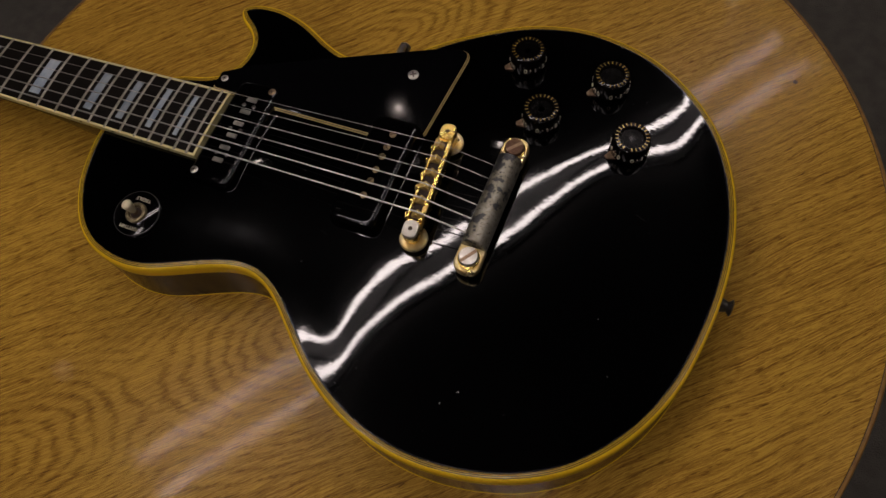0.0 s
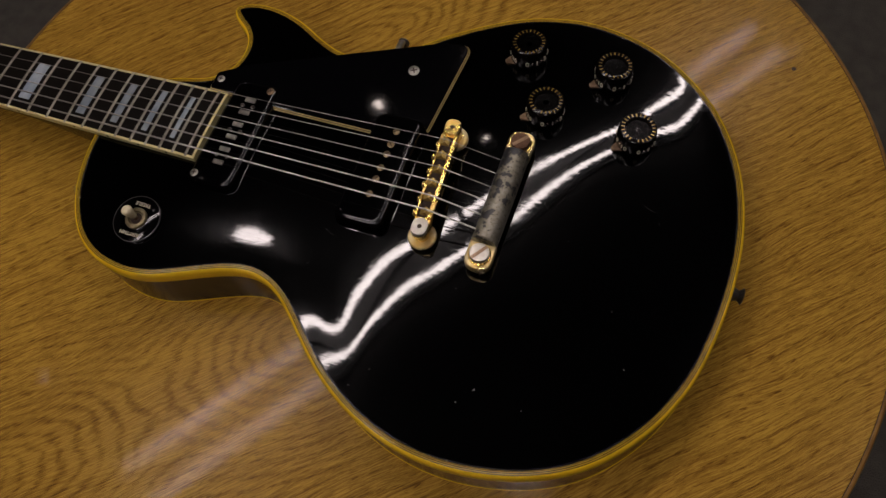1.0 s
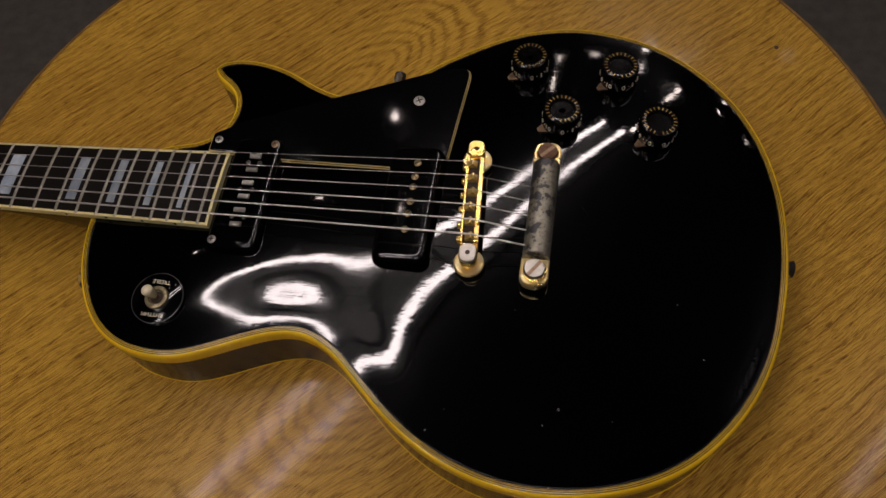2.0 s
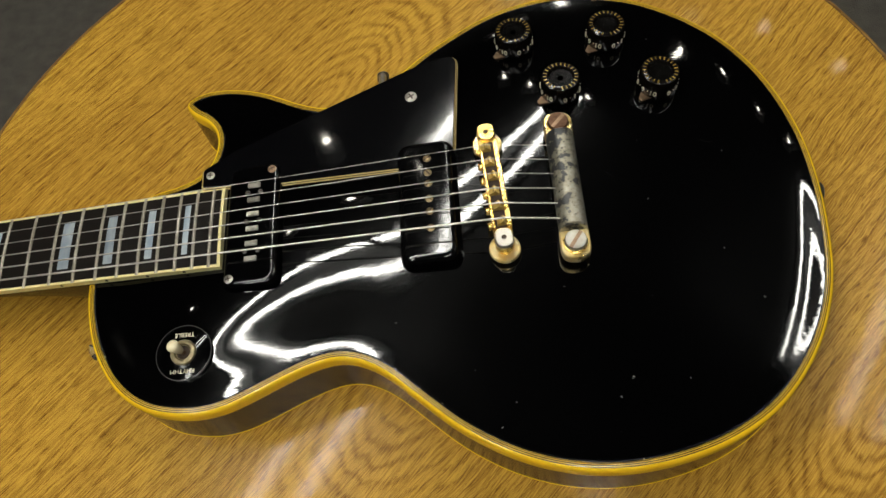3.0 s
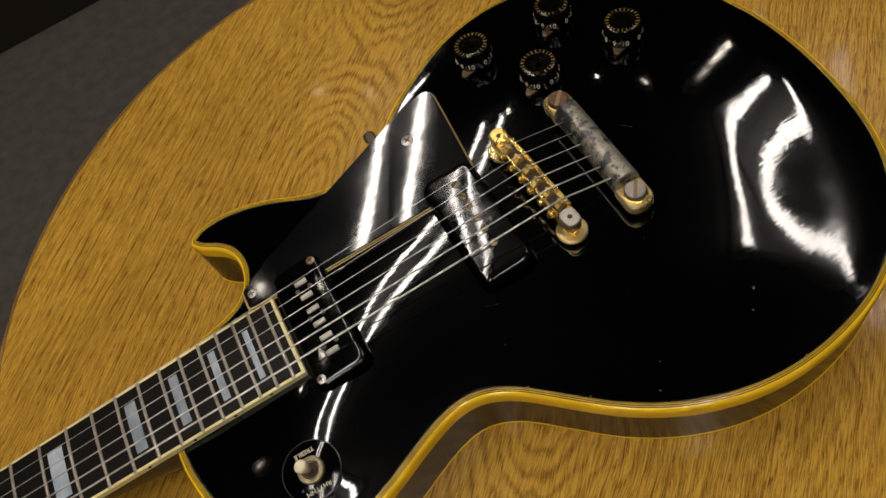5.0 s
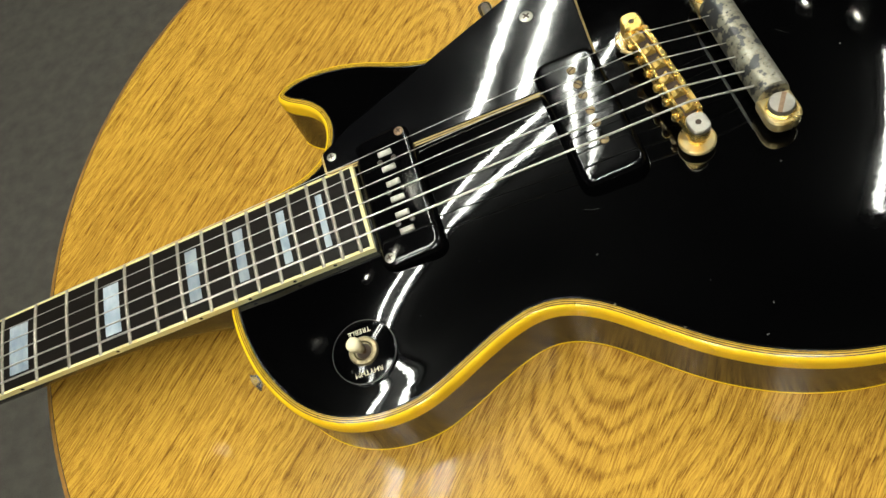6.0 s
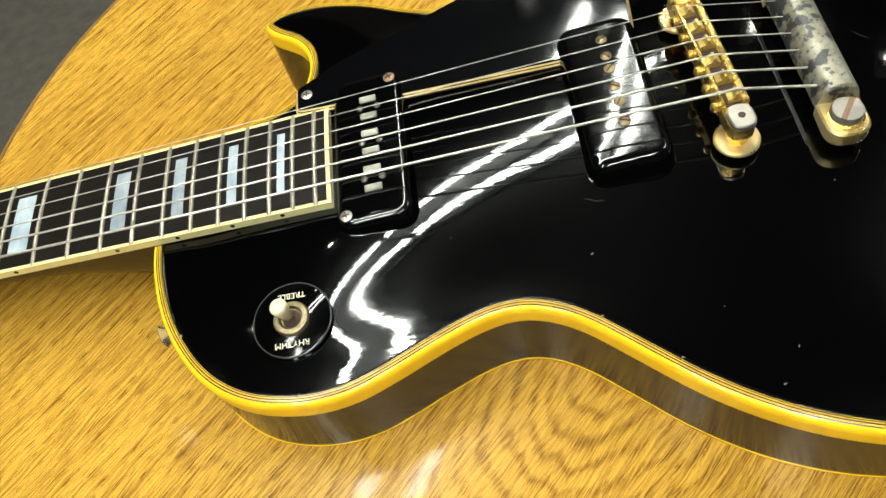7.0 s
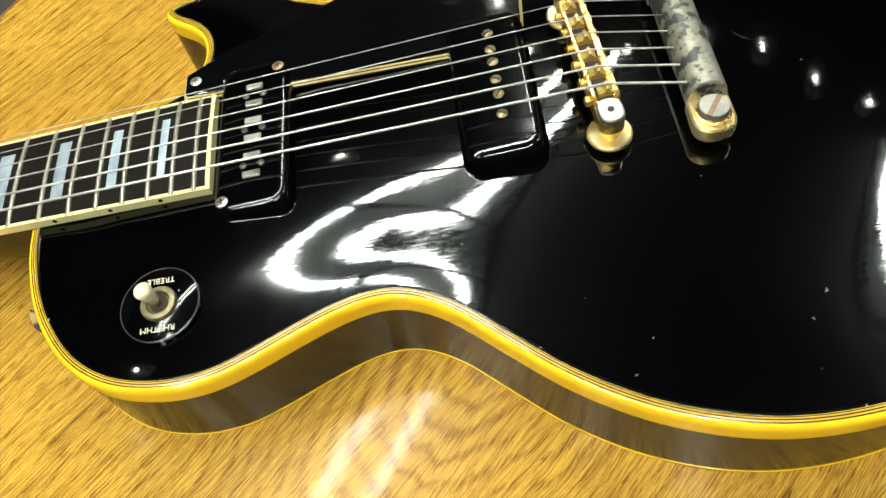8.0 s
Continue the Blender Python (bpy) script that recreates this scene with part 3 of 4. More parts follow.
top = part("body_top", carved_top(), BLACK, guitar, "glossy black lacquered carved top with dings")
part("body_side", stack(OUT, [(0.0004, 0.0022), (0.0003, 0.0411)], cap=False), SIDE_BLACK, guitar, "glossy black side of the body")
part("body_back", stack(OUT, [(0.0022, 0.0002), (0.0022, 0.0012)]), SIDE_BLACK, guitar)
binding = part("side_binding", stack(OUT, [(0.0022, 0.0406), (0, 0.0406), (0, 0.0470), (0.00015, 0.0480), (0.0005, 0.0489), (0.0010, 0.0495), (0.0016, 0.0499), (0.0022, 0.05012)], closed=True), AMBER, guitar, "thick aged amber binding round the top")
for a, b, light in PLIES:
    za, zb = (RIM - 45 * (0.0051 - o) ** 2 + (0.00006 if light else 0) for o in (a, b))
    part("ply", stack(OUT, [(a, 0.045), (a, za), (b, zb), (b, 0.045)], closed=True), PLY_AMBER if light else PLY_DARK, binding)
# a small ridge added so that the lamps glint along the binding's inner edge
part("lacquer_edge", stack(OUT, [(0.0049, RIM - 0.0004), (0.0049, RIM + 0.00010), (0.0051, RIM + 0.00020), (0.0054, RIM + 0.00024), (0.0058, RIM + 0.00018), (0.0064, RIM - 0.0002)], closed=True), CHIPPED, guitar, "chipped glossy lacquer lip added beside the binding to catch glints", 80)
part("back_binding", stack(OUT, [(0.0024, 0.0), (0.0010, 0.0), (0.0002, 0.0006), (0, 0.0022), (0.0024, 0.0022)], closed=True), AMBER, guitar, "thin amber binding round the back")

# ---- neck ----
PITCH = radians(3.3)
FB_END = 0.0602          # height of the fretboard's edge at the body end
SCALE_LENGTH = 0.640
FRET22 = 0.0073          # from the end of the board to the last fret
NUT_AT = FRET22 + SCALE_LENGTH * (1 - 2 ** (-22 / 12))


def on_neck(s, y, h=0.0):
    """The place s along the board from its body end towards the nut, y across, h above the edge of the board."""
    return Vector((-s * math.cos(PITCH) - h * math.sin(PITCH) * 0, y, FB_END - s * math.sin(PITCH) + h))


def half_width(s):
    return 0.0284 - (0.0284 - 0.0215) * s / NUT_AT


def crown(y, s):
    w = half_width(s)
    return (w * w - y * y) / (2 * 0.305)


def fret_at(n):
    return NUT_AT - SCALE_LENGTH * (1 - 2 ** (-n / 12))


def board_section(s0, s1, y0f, y1f, low, lift=0.0, cells=10):
    """A slice of the board between two stations; y0f, y1f: shares of the half width (-1 to 1)."""
    bm = bmesh.new()
    rows = []
    for s in (s0, s1):
        w = half_width(s)
        ys = np.linspace(y0f * w, y1f * w, cells + 1)
        rows.append(([bm.verts.new(on_neck(s, y, crown(y, s) + lift)) for y in ys], [bm.verts.new(on_neck(s, y, low)) for y in ys]))
    (ta, la), (tb, lb) = rows
    for i in range(cells):
        bm.faces.new((ta[i], tb[i], tb[i + 1], ta[i + 1]))
        bm.faces.new((la[i], la[i + 1], lb[i + 1], lb[i]))
        bm.faces.new((ta[i], ta[i + 1], la[i + 1], la[i]))
        bm.faces.new((tb[i], lb[i], lb[i + 1], tb[i + 1]))
    for e in (0, cells):
        bm.faces.new((ta[e], la[e], lb[e], tb[e]))
    return bm


board = part("fretboard", board_section(0.0022, NUT_AT, -0.935, 0.935, -0.0043), EBONY, guitar, "dark ebony fretboard with pearl block inlays")
for a, b in ((-1.0, -0.938), (0.938, 1.0)):
    part("fretboard_binding", board_section(0.0, NUT_AT, a, b, -0.0043, cells=2), CREAM, board, "cream fretboard binding")
part("fretboard_binding", board_section(0.0, 0.0020, -0.937, 0.937, -0.0043), CREAM, board, "cream fretboard binding")


def fret_mesh(s):
    bm = bmesh.new()
    w = half_width(s) - 0.0003
    rings = []
    for y in np.linspace(-w, w, 11):
        base = on_neck(s, y, crown(y, s))
        edge = 0.35 if abs(abs(y) - w) < 1e-6 else 1.0
        rings.append([bm.verts.new(base + Vector((dx, 0, dz * edge))) for dx, dz in [(-0.0012, -0.0003)] + [(-0.0010 * math.cos(q), 0.0010 * math.sin(q)) for q in np.linspace(0.15, math.pi - 0.15, 9)] + [(0.0012, -0.0003)]])
    for a, b in zip(rings[:-1], rings[1:]):
        for i in range(10):
            bm.faces.new((a[i], a[i + 1], b[i + 1], b[i]))
    bm.faces.new(rings[0])
    bm.faces.new(rings[-1][::-1])
    return bm


for n in range(1, 23):
    part("fret", fret_mesh(fret_at(n)), FRET, board, smooth=75)
for n in (1, 3, 5, 7, 9, 12, 15, 17, 19, 21):
    a, b = fret_at(n), fret_at(n - 1)
    gap = (b - a) * (0.5 - 0.5 * (0.55 - 0.022 * max(0, n - 11)))
    part("inlay", board_section(a + gap, b - gap, -0.62, 0.62, -0.002, 0.00008, cells=6), PEARL, board, "pearl block inlay")
for n in (3, 5, 7, 9, 12, 15, 17, 19, 21):
    s = (fret_at(n) + fret_at(n - 1)) / 2
    p = on_neck(s, -half_width(s) - 0.0001, -0.0020)
    part("side_dot", tube([p, p + Vector((0, 0.0008, 0))], 0.0011, 10), PLY_DARK, board)


def neck_mesh():
    """The rounded back of the neck, swelling into the heel at the body."""
    bm = bmesh.new()
    rings = []
    for s in np.linspace(0.03, NUT_AT, 26):
        w = half_width(s)
        heel = max(0.0, 1 - max(0.0, s - 0.085) / 0.075) ** 1.6
        depth = 0.0155 + 0.026 * heel
        ring = []
        for a in np.linspace(0, math.pi, 15):
            k = 2.4 + 2.0 * heel
            flat = 1 / max(abs(math.cos(a)) ** k + abs(math.sin(a)) ** k, 1e-9) ** (1 / k)
            ring.append(bm.verts.new(on_neck(s, w * math.cos(a) * flat, -0.0043 - depth * math.sin(a) * flat)))
        rings.append(ring)
    for a, b in zip(rings[:-1], rings[1:]):
        for i in range(14):
            bm.faces.new((a[i], a[i + 1], b[i + 1], b[i]))
        bm.faces.new((a[14], a[0], b[0], b[14]))
    bm.faces.new(rings[0])
    bm.faces.new(rings[-1][::-1])
    return bm


neck = part("neck", neck_mesh(), SIDE_BLACK, guitar, "glossy black neck with a rounded back")
part("nut", board_section(NUT_AT, NUT_AT + 0.005, -1, 1, -0.0043, 0.0018), CREAM, neck, "cream nut")
head_loop = rounded([(0.004, -0.022), (0.03, -0.036), (0.17, -0.042), (0.185, 0.0), (0.17, 0.042), (0.03, 0.036), (0.004, 0.022)], 0.012, 4)
head_m = Matrix.Translation(on_neck(NUT_AT, 0, -0.004)) @ Matrix.Rotation(radians(-17) - PITCH, 4, "Y") @ Matrix.Rotation(math.pi, 4, "Z")
part("headstock", stack(head_loop, [(0.001, -0.014), (0, -0.013), (0, -0.001), (0.001, 0)]), BLACK, neck, "black headstock", m=head_m)

# ---- pickups ----
def soapbar(x, y, w, length, z0, z1, name, label, pivot):
    """A rounded pickup cover with rolled edges, flaring a little towards its foot and lying parallel to the strings."""
    bm = bmesh.new()
    rings = []
    for o, z in ((-0.0022, z0), (-0.0007, z1 - 0.0055), (0.0, z1 - 0.0036), (0.0005, z1 - 0.0022), (0.0013, z1 - 0.0011), (0.0024, z1 - 0.0005), (0.0034, z1 - 0.0002)):
        corners = rect(w - 2 * o, length - 2 * o, max(0.0080 - 0.8 * o, 0.0012), steps=8)
        loop = []
        for p, q in zip(corners, np.roll(corners, -1, 0)):
            cuts = 12 if np.hypot(*(q - p)) > 0.005 else 1
            loop += [p + (q - p) * (i / cuts) for i in range(cuts)]
        rings.append([bm.verts.new((px, py, z)) for px, py in loop])
    wide, tall = w / 2 - o, length / 2 - o
    for f in (0.96, 0.90, 0.82, 0.72, 0.6, 0.46, 0.3, 0.14):
        rings.append([bm.verts.new((px * f, py * f, z1 - 0.0002 + 0.00028 * (1 - (px * f / wide) ** 2) * (1 - (py * f / tall) ** 4))) for px, py in loop])
    k = len(rings[0])
    for a, b in zip(rings[:-1], rings[1:]):
        for i in range(k):
            bm.faces.new((a[i], a[(i + 1) % k], b[(i + 1) % k], b[i]))
    crown = bm.verts.new((0, 0, z1 + 0.00008))
    for i in range(k):
        bm.faces.new((rings[-1][i], rings[-1][(i + 1) % k], crown))
    bm.faces.new(rings[0][::-1])
    return part(name, bm, PLASTIC, guitar, label, 60, Matrix.Translation((x, y, pivot)) @ Matrix.Rotation(-radians(3.6), 4, "Y") @ Matrix.Translation((0, 0, -pivot)))


def screw(x, y, z, r, material, parent, name="screw", slot=True, cross=False, turn=0.0, label=""):
    """A domed screw head; dark bars laid on it give the shade of a slot or a cross."""
    bm = stack(circle(r, 20), [(0, -0.0008), (0, 0.0002), (r * 0.25, 0.0005), (r * 0.6, 0.0007)])
    ob = part(name, bm, material, parent, label, m=Matrix.Translation((x, y, z)) @ Matrix.Rotation(turn, 4, "Z"))
    if slot or cross:
        for k in range(2 if cross else 1):
            w, l = r * 0.13, r * (0.6 if cross else 0.9)
            q = stack(np.array([(-l, -w), (l, -w), (l, w), (-l, w)]), [(0, 0.0), (0, 0.00082)])
            part("slot", q, GROOVE, ob, m=Matrix.Rotation(k * math.pi / 2, 4, "Z"))
    return ob


NPX, NPY, NPZ = 0.0192, -0.001, 0.0626
neck_pickup = soapbar(NPX, NPY, 0.0345, 0.0865, 0.050, NPZ, "neck_pickup", "black plastic pickup with six rectangular steel poles", NPZ)
for i in range(6):
    y = 0.0265 - 0.0104 * i
    part("pole", box(-0.0040, 0.0040, y - 0.0017, y + 0.0017, NPZ - 0.001, NPZ + 0.0010, 0.0004), NICKEL, neck_pickup, "rectangular steel pole", m=Matrix.Translation((0.0006, 0, 0)))
for i in (0, 2, 4):
    for dx in (-0.0035, 0.0048):
        screw(dx + 0.0002, 0.0265 - 0.0104 * (i + 0.5), NPZ + 0.0004, 0.0016, STEEL_GREY, neck_pickup)
screw(0.0118, 0.0372, NPZ, 0.0028, COPPER, neck_pickup, cross=True, turn=0.4)
screw(-0.0125, -0.0375, NPZ, 0.0028, NICKEL, neck_pickup, cross=True, turn=0.2)

BPX, BPY, BPZ = 0.1294, 0.0004, 0.0668
bridge_pickup = soapbar(BPX, BPY, 0.0350, 0.0848, 0.050, BPZ, "bridge_pickup", "black plastic soapbar pickup with six pole screws", BPZ)
for i, y in enumerate((0.0300, 0.0196, 0.0118, 0.0010, -0.0078, -0.0192)):
    screw(0.0016, y - 0.0015, BPZ + 0.0002, 0.0025, BRASS_GREY, bridge_pickup, "pole_screw", turn=0.5 + 1.7 * i)

# ---- pickguard ----
GZ = 0.0606
guard_loop = rounded([(-0.0165, 0.0265), (0.0062, 0.0265), (0.0062, 0.0370), (0.0322, 0.0370), (0.0322, 0.0248), (0.1180, 0.0272), (0.1180, 0.0382), (0.1492, 0.0382),
                      (0.1562, 0.1172), (0.1320, 0.1120), (0.0040, 0.0555), (-0.0165, 0.0425)],
                     [0.004, 0.0035, 0.0035, 0.0035, 0.0035, 0.0035, 0.004, 0.0035, 0.0160, 0.03, 0.012, 0.005], 8)
guard_m = Matrix.Translation((0.09, 0.04, GZ)) @ Matrix.Rotation(radians(0.8), 4, "Y") @ Matrix.Rotation(radians(1.0), 4, "X") @ Matrix.Translation((-0.09, -0.04, -GZ))
guard = part("pickguard", stack(guard_loop, [(0.0017, GZ - 0.0006), (0.0020, GZ - 0.0001), (0.0023, GZ)]), GUARD, guitar, "black pickguard with amber ply lines on its bevelled edge", 5, guard_m)
for i, (o0, z0, o1, z1, material) in enumerate(((0.0000, -0.0030, 0.0004, -0.0024, PLY_DARK), (0.0004, -0.0024, 0.0009, -0.0017, GUARD_PLY),
                                                (0.0009, -0.0017, 0.0012, -0.0013, PLY_DARK), (0.0012, -0.0013, 0.0017, -0.0006, GUARD_PLY))):
    part("ply", stack(guard_loop, [(o0, GZ + z0), (o1, GZ + z1)]), material, guard)
screw(0.1222, 0.0828, GZ + 0.0001, 0.0040, NICKEL, guard, cross=True, turn=0.5, label="pale cross-head screw")
screw(-0.0100, 0.0370, GZ - 0.0002, 0.0028, NICKEL, guard, cross=True)
bracket = part("guard_bracket", tube([(0.103, 0.098, 0.0568), (0.103, 0.1065, 0.0562), (0.103, 0.1095, 0.0520)], 0.0026, 10), NICKEL, guitar, "small dull nickel bracket holding the pickguard")
part("bracket_nut", stack(circle(0.0042, 12), [(0.0008, -0.0028), (0, -0.002), (0, 0.002), (0.0008, 0.0028)]), STEEL_GREY, bracket, m=Matrix.Translation((0.103, 0.1085, 0.0525)) @ Matrix.Rotation(math.pi / 2, 4, "X"))

# ---- bridge ----
BA, BB = Vector((0.1690, 0.0375, 0)), Vector((0.1735, -0.0365, 0))
mid, axis = (BA + BB) / 2, (BA - BB).normalized()
bridge_m = Matrix.Translation(mid) @ Matrix.Rotation(math.atan2(axis.y, axis.x) - math.pi / 2, 4, "Z")
HALF = (BA - BB).length / 2
bridge = part("bridge", stack(rect(0.0112, 2 * HALF + 0.0115, 0.0054, steps=8), [(0.0006, 0.0674), (0, 0.0680), (0, 0.0742), (0.0008, 0.0750)]), GOLD, guitar, "worn gold bridge with six saddles", m=bridge_m)
# coloured dark to set off the gold saddles and the gaps between them
part("channel", box(-0.0040, 0.0040, -0.0300, 0.0300, 0.0740, 0.07525), GROOVE, bridge, "dark channel under the saddles")
for sx, inner in ((-0.0056, -0.0038), (0.0028, 0.0058)):
    part("rail", box(sx, inner, -0.0305, 0.0305, 0.0745, 0.0772, 0.0004), GOLD, bridge)
for sy in (-HALF, HALF):
    part("end_pad", stack(rect(0.0105, 0.0125, 0.005, 0, sy, 5), [(0, 0.0746), (0, 0.0764), (0.0006, 0.0770)]), NICKEL if sy < 0 else GOLD, bridge)
    # no recess: a dark disc on the pad gives the hole's shade
    part("post_hole", stack(circle(0.0015, 16, 0, sy), [(0, 0.0764), (0, 0.07715)]), GROOVE, bridge, "dark disc for the shade in the post hole")
    wheel = part("thumbwheel", stack(circle(0.0094, 40, 0, sy), [(0.0006, 0.0606), (0, 0.0611), (0, 0.0624), (0.0007, 0.0630)]), PALE_GOLD, bridge, "round gold thumbwheel")
    part("post", stack(circle(0.0046, 20, 0, sy), [(0, 0.0540), (0, 0.0680)]), GOLD, wheel)
STRING_Y = [0.0252 - 0.01035 * i for i in range(6)]
for i, sy in enumerate(STRING_Y):
    dx = (-0.0018, -0.0010, -0.0002, -0.0012, -0.0004, 0.0006)[i]
    bm = bmesh.new()
    pts = [(-0.0031, 0.0746), (-0.0031, 0.0772), (-0.0010, 0.0780), (0.0, 0.0798), (0.0009, 0.0798), (0.0016, 0.0780), (0.0031, 0.0772), (0.0031, 0.0746)]
    ends = [[bm.verts.new((dx + x, sy + e, z)) for x, z in pts] for e in (-0.0021, 0.0021)]
    for k in range(8):
        bm.faces.new((ends[0][k], ends[0][(k + 1) % 8], ends[1][(k + 1) % 8], ends[1][k]))
    bm.faces.new(ends[0])
    bm.faces.new(ends[1][::-1])
    part("saddle", bm, SADDLE, bridge, smooth=0)
    part("saddle_screw", tube([(-0.0082, sy, 0.0722), (-0.0076, sy, 0.0722), (-0.0056, sy, 0.0722)], [0.0014, 0.0022, 0.0022], 14), GOLD, bridge, "round gold screw head")

# ---- tailpiece ----
TPX = 0.2140
def bar_section(y, k):
    """A rounded bar section at y; k scales its height above the flat underside."""
    out = []
    for a in np.linspace(0, math.pi, 13):
        c, d = math.cos(a), math.sin(a)
        out.append((0.0084 * math.copysign(abs(c) ** 0.75, c), y, 0.0665 + 0.0118 * k * abs(d) ** 0.8))
    return out


def loft(sections):
    bm = bmesh.new()
    rings = [[bm.verts.new(p) for p in s] for s in sections]
    for a, b in zip(rings[:-1], rings[1:]):
        for i in range(len(a)):
            j = (i + 1) % len(a)
            bm.faces.new((a[i], a[j], b[j], b[i]))
    bm.faces.new(rings[0])
    bm.faces.new(rings[-1][::-1])
    return bm


tail_m = Matrix.Translation((TPX, 0.0008, 0))
tail = part("tailpiece", loft([bar_section(y, k) for y, k in ((-0.0335, 0.9), (-0.0325, 1.0), (0.0325, 1.0), (0.0335, 0.9))]), BAR, guitar, "stop tailpiece bar with worn mottled plating", m=tail_m)
for sg in (-1, 1):
    ear_loop = rounded([(-0.0086, 0.0325), (0.0086, 0.0325), (0.0090, 0.0512), (-0.0090, 0.0512)], [0.001, 0.001, 0.0082, 0.0082], 6)
    if sg < 0:
        ear_loop = (ear_loop * (1, -1))[::-1]
    ear = part("ear", stack(ear_loop, [(0.0016, 0.0612), (0.0004, 0.0622), (0, 0.0640), (0, 0.0684), (0.0008, 0.0692)]), PALE_GOLD, tail, "pale worn gold end of the tailpiece")
    stud = part("stud", stack(circle(0.0064, 36), [(0.0010, 0.0690), (0.0010, 0.0702), (0, 0.0708), (0, 0.0732), (0.0005, 0.0738)]), NICKEL if sg < 0 else RUST, tail, "slotted stud screw", m=Matrix.Translation((0, 0.0415 * sg, 0)) @ Matrix.Rotation(-0.62 if sg < 0 else -0.75, 4, "Z"))
    part("slot", stack(np.array([(-0.0011, -0.0061), (0.0011, -0.0061), (0.0011, 0.0061), (-0.0011, 0.0061)]), [(0, 0.0725), (0, 0.07394)]), COPPER, stud, m=Matrix.Rotation(0.0, 4, "Z"))
    part("collar", stack(circle(0.0072, 32), [(0.0004, 0.0688), (0, 0.0691), (0, 0.0698), (0.0012, 0.0704)]), GOLD, tail, "gold collar under the stud head", m=Matrix.Translation((0, 0.0415 * sg, 0)))
    part("stud_base", stack(circle(0.0062, 36), [(0.0004, 0.0552), (0, 0.0556), (0, 0.0570), (0.0016, 0.0576), (0.0016, 0.0630)]), GOLD, tail, "gold stud collar", m=Matrix.Translation((0, 0.0415 * sg, 0)))

# ---- strings ----
GAUGES = (0.00016, 0.00020, 0.00026, 0.00038, 0.00049, 0.00060)
for i, (sy, g) in enumerate(zip(STRING_Y, GAUGES)):
    y_nut = 0.0175 - 0.007 * i
    nut_p = on_neck(NUT_AT + 0.001, y_nut, crown(y_nut, NUT_AT) + 0.0022)
    sad = bridge_m @ Vector(((-0.0018, -0.0010, -0.0002, -0.0012, -0.0004, 0.0006)[i] + 0.0006, sy, 0.0799 + g))
    end = Vector((TPX - 0.0078, sy * 0.985, 0.0735))
    part("string", tube([nut_p + Vector((-0.03, 0, -0.012)), nut_p, sad, end, end + Vector((0.004, 0, -0.0003))], g, 8), STRING, guitar, "steel guitar string")

# ---- knobs ----
digits = {n: words(str(n), 0.0052, 0.00012) for n in range(11)}
KR = 0.0130


def knob_mesh():
    return link_mesh("knob", stack(circle(KR, 48), [(0.0004, 0.0), (0, 0.0006), (0.0004, 0.0105), (0.0010, 0.0128), (0.0018, 0.0133), (0.0040, 0.0133), (0.0050, 0.0122), (0.0053, 0.0112)]), KNOB)


def mark_mesh():
    """One amber mark on the rim of the dial, lying along x."""
    loop = np.array([(0.0089, -0.00030), (0.0112, -0.00058), (0.0112, 0.00058), (0.0089, 0.00030)])
    return link_mesh("dial_mark", stack(loop, [(0, 0.0128), (0, 0.01336)]), DIAL, 0)


def pointer_mesh():
    bm = stack(rounded([(-0.006, -0.007), (0.0, -0.0085), (0.0172, -0.0014), (0.0172, 0.0014), (0.0, 0.0085), (-0.006, 0.007)], 0.001, 2), [(0, 0.0), (0, 0.0008), (0.0003, 0.0011)])
    return link_mesh("pointer", bm, COPPER)


c_mesh = link_mesh("dial_centre", stack(circle(0.0076, 32), [(0, 0.0105), (0, 0.01128), (0.002, 0.01122), (0.0055, 0.0112)]), KNOB_CUP)
k_mesh, d_mesh, p_mesh = knob_mesh(), mark_mesh(), pointer_mesh()
dot_mesh = link_mesh("dial_dot", stack(circle(0.00032, 8), [(0, -0.0002), (0, 0.00022)]), INK, 0)
KNOBS = ((0.1943, 0.1230, 0), (0.2557, 0.1202, 5), (0.2200, 0.0772, -4), (0.2825, 0.0752, 10))
for x, y, turn in KNOBS:
    z = float(top_z(x, y)) + 0.0016
    dx, dy = float(top_z(x + 0.01, y) - top_z(x - 0.01, y)) / 0.02, float(top_z(x, y + 0.01) - top_z(x, y - 0.01)) / 0.02
    tilt = Vector((0, 0, 1)).rotation_difference(Vector((-dx, -dy, 1)).normalized()).to_matrix().to_4x4()
    knob = part("control_knob", k_mesh, KNOB, guitar, "black control knob with amber dial marks and pale numerals", m=Matrix.Translation((x, y, z)) @ tilt @ Matrix.Rotation(radians(turn), 4, "Z"))
    part("dial_centre", c_mesh, KNOB_CUP, knob, "dark dished centre of the dial")
    part("pointer", p_mesh, COPPER, knob, "worn metal pointer under the knob", m=Matrix.Translation((0, 0, -0.0013)) @ Matrix.Rotation(radians(-147), 4, "Z"))
    for n in range(11):
        a = radians(-78.5 + 31.3 * n)
        stand = Matrix.Rotation(a, 4, "Z") @ Matrix.Translation((KR + 0.00002, 0, 0.0040)) @ Matrix.Rotation(math.pi / 2, 4, "Z") @ Matrix.Rotation(math.pi / 2, 4, "X")
        part("numeral", digits[n], INK, knob, m=stand)
        for half in (-7.8, 7.8):
            part("dial_mark", d_mesh, DIAL, knob, m=Matrix.Rotation(a + radians(half), 4, "Z"))
        if n < 10:
            half_way = Matrix.Rotation(a + radians(15.6), 4, "Z") @ Matrix.Translation((KR - 0.0002, 0, 0.0048)) @ Matrix.Rotation(math.pi / 2, 4, "Y")
            part("dial_dot", dot_mesh, INK, knob, m=half_way)

# ---- selector switch ----
SX, SY = -0.0200, -0.0800
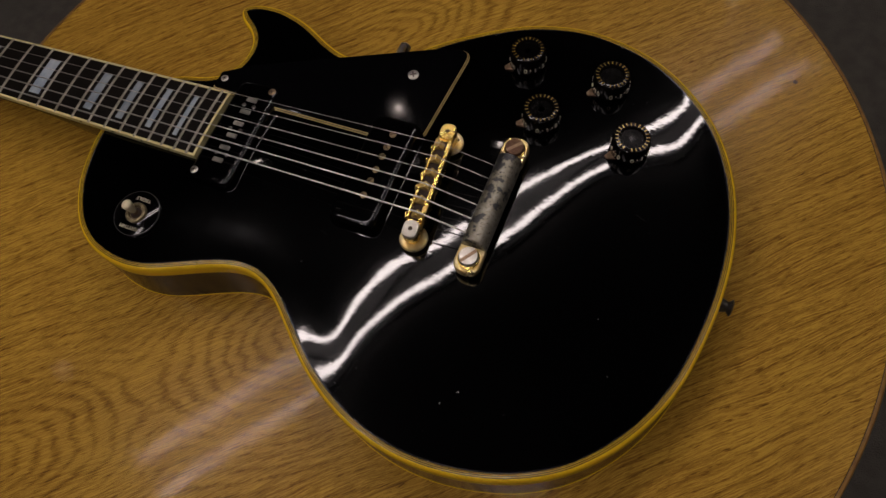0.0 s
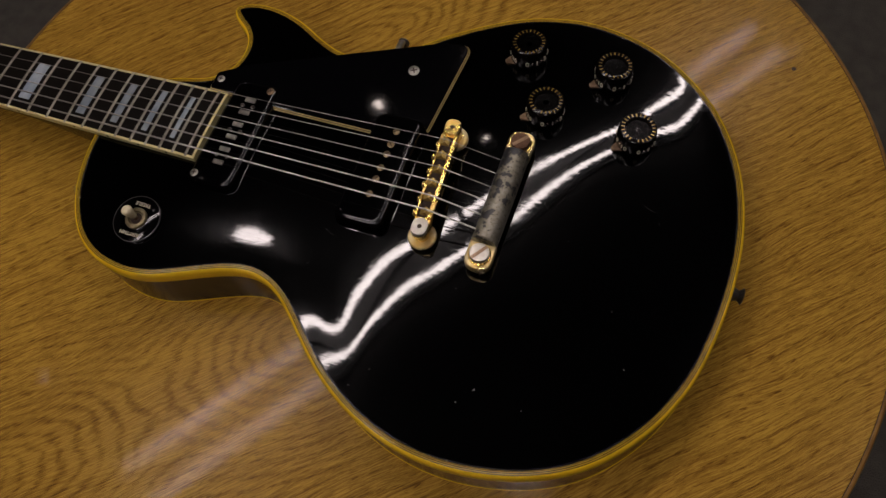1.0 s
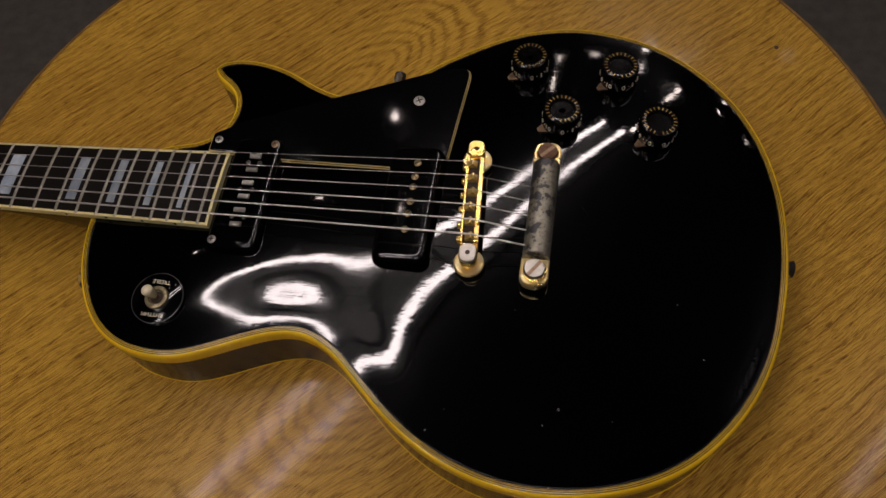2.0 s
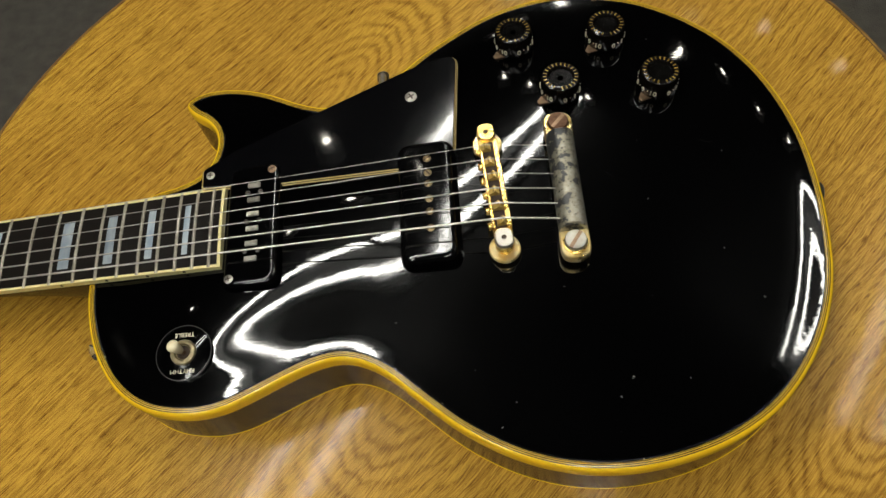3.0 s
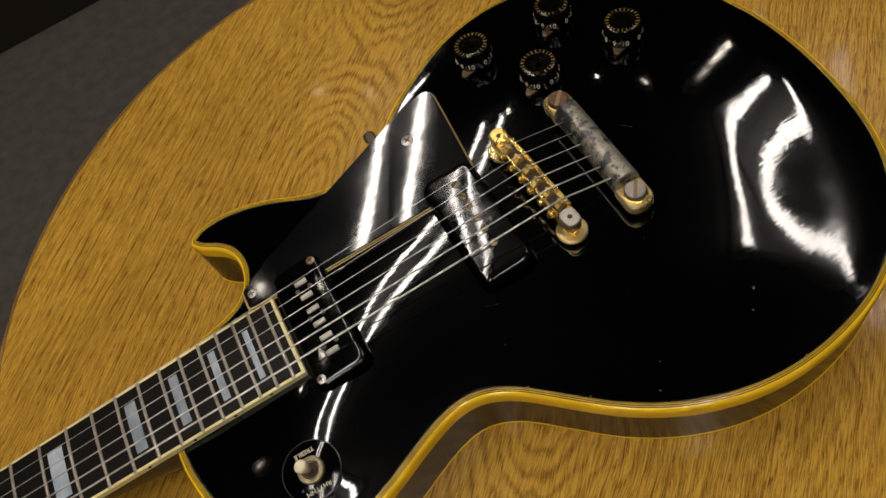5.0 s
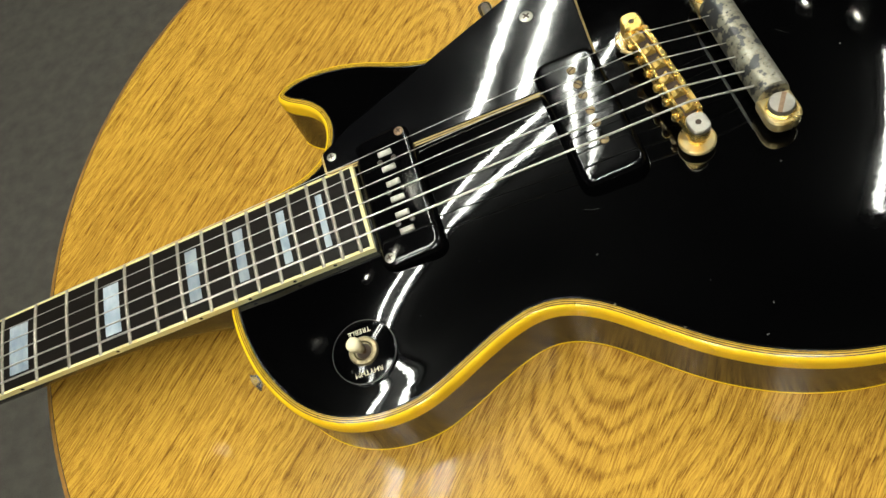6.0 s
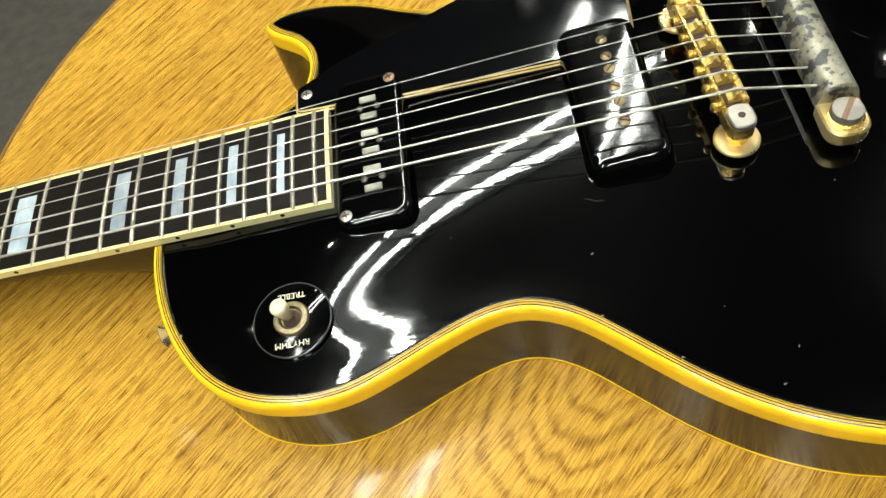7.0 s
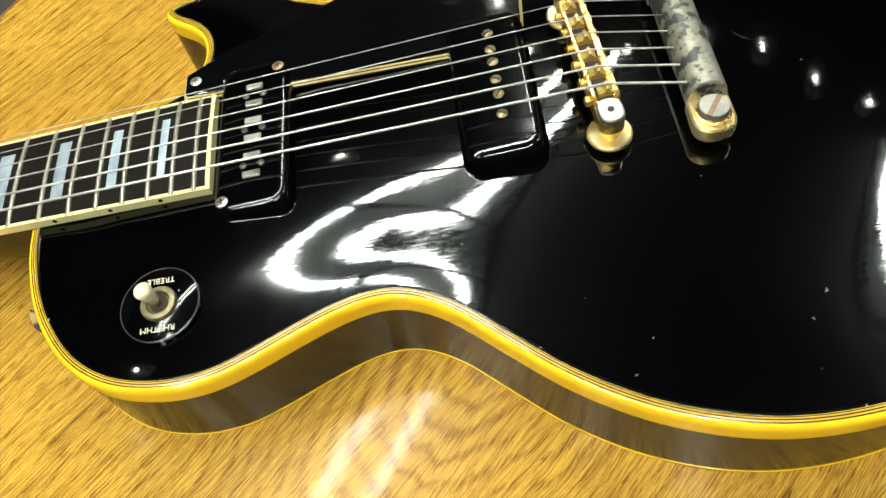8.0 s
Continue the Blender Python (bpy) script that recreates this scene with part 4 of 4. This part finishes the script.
SZ = float(top_z(SX, SY)) + 0.0003


def surface_tilt(x, y, e=0.012):
    """The turn that lays a thing flat on the carved top."""
    dx, dy = float(top_z(x + e, y) - top_z(x - e, y)) / (2 * e), float(top_z(x, y + e) - top_z(x, y - e)) / (2 * e)
    return Vector((0, 0, 1)).rotation_difference(Vector((-dx, -dy, 1)).normalized()).to_matrix().to_4x4()


sw_m = Matrix.Translation((SX, SY, SZ + 0.0008)) @ Matrix.Identity(4).lerp(surface_tilt(SX, SY), 0.55)
ring = part("switch_plate", stack(circle(0.0168, 64), [(0, -0.003), (0, 0.0006), (0.0005, 0.0010)]), PLASTIC, guitar, "round black switch plate lettered TREBLE and RHYTHM", m=sw_m)
part("rim", stack(circle(0.0170, 64), [(0, 0.0001), (0, 0.0007), (0.0004, 0.0009), (0.0007, 0.0007), (0.0007, 0.0001)], closed=True), RIM_GREY, ring, "thin grey edge of the switch plate")
for text, dy in (("TREBLE", 0.0108), ("RHYTHM", -0.0112)):
    part("lettering", words(text, 0.0037), INK, ring, m=Matrix.Translation((0, dy, 0.0010)) @ Matrix.Rotation(math.pi, 4, "Z"))
part("switch_nut", stack(circle(0.0078, 36), [(0, 0.0008), (0, 0.0018), (0.0006, 0.0026), (0.0026, 0.0028), (0.0034, 0.0014), (0.0040, 0.0013)]), BRASS_PALE, ring, "tarnished round switch nut")
# solid disc, coloured dark for the shade inside the nut
part("switch_hole", stack(circle(0.0040, 24), [(0, 0.0010), (0, 0.0016)]), GROOVE, ring, "dark disc for the shade in the hole round the lever")
lean = Vector((-0.0014, 0.0006, 0.0108))
part("lever", tube([(0, 0, 0.0015), lean * 0.5], [0.0017, 0.0017], 12), COPPER, ring)
tip_pts = [lean * f for f in (0.35, 0.42, 0.75, 1.08, 1.2, 1.29, 1.35, 1.38)]
part("switch_tip", tube(tip_pts, [0.0018, 0.0023, 0.0029, 0.0037, 0.0037, 0.0030, 0.0019, 0.0006], 20), SWITCH_TIP, ring, "cream plastic switch tip")

# ---- strap buttons ----
def strap_button(p, d, label, metal=NICKEL):
    d = Vector(d).normalized()
    q = Vector(p)
    part("strap_button", tube([q - d * 0.003, q + d * 0.0010, q + d * 0.0030, q + d * 0.0045, q + d * 0.0056, q + d * 0.0064, q + d * 0.0068], [0.0052, 0.0042, 0.0034, 0.0044, 0.0056, 0.0046, 0.0020], 24), metal, guitar, label)


strap_button((-0.0806, -0.0655, 0.0365), (-0.95, -0.31, 0), "bright nickel strap button on the upper bout", POLISHED)
strap_button((0.3690, -0.0010, 0.028), (1, 0, 0), "dull steel strap button at the tail", STEEL_GREY)

# ---- hairline scratches and dings in the lacquer ----
for x0, y0, x1, y1 in ((0.2385, 0.0130, 0.2440, 0.0065), (0.1080, -0.0480, 0.1160, -0.0510), (0.3000, 0.0300, 0.3080, 0.0270)):
    line = [(x0 + (x1 - x0) * f, y0 + (y1 - y0) * f + 0.0003 * math.sin(9 * f)) for f in np.linspace(0, 1, 7)]
    part("scratch", tube([(x, y, float(top_z(x, y)) - 0.00002) for x, y in line], [0.00002] + [0.00006] * 5 + [0.00002], 6), DING, top)
for x, y, r, a in ((0.162, -0.139, 0.0013, 0.3), (0.171, -0.126, 0.0011, 1.0), (0.106, -0.073, 0.0012, 0.6), (0.228, -0.128, 0.0016, 2.0),
                   (0.236, -0.118, 0.0022, 0.9), (0.300, -0.046, 0.0011, 1.8), (0.262, -0.010, 0.0009, 0.4), (0.316, -0.078, 0.0012, 2.4), (0.205, -0.062, 0.0009, 0.2)):
    loop = circle(r, 9) * (1, 0.55)
    loop = loop * (1 + 0.35 * np.sin(np.arange(9)[:, None] * 2.3 + x * 900))
    z = float(top_z(x, y))
    part("ding", stack(loop * 0.5, [(0, -0.0003), (0, 0.00010)]), DING, top, m=Matrix.Translation((x, y, z)) @ Matrix.Rotation(a, 4, "Z"))
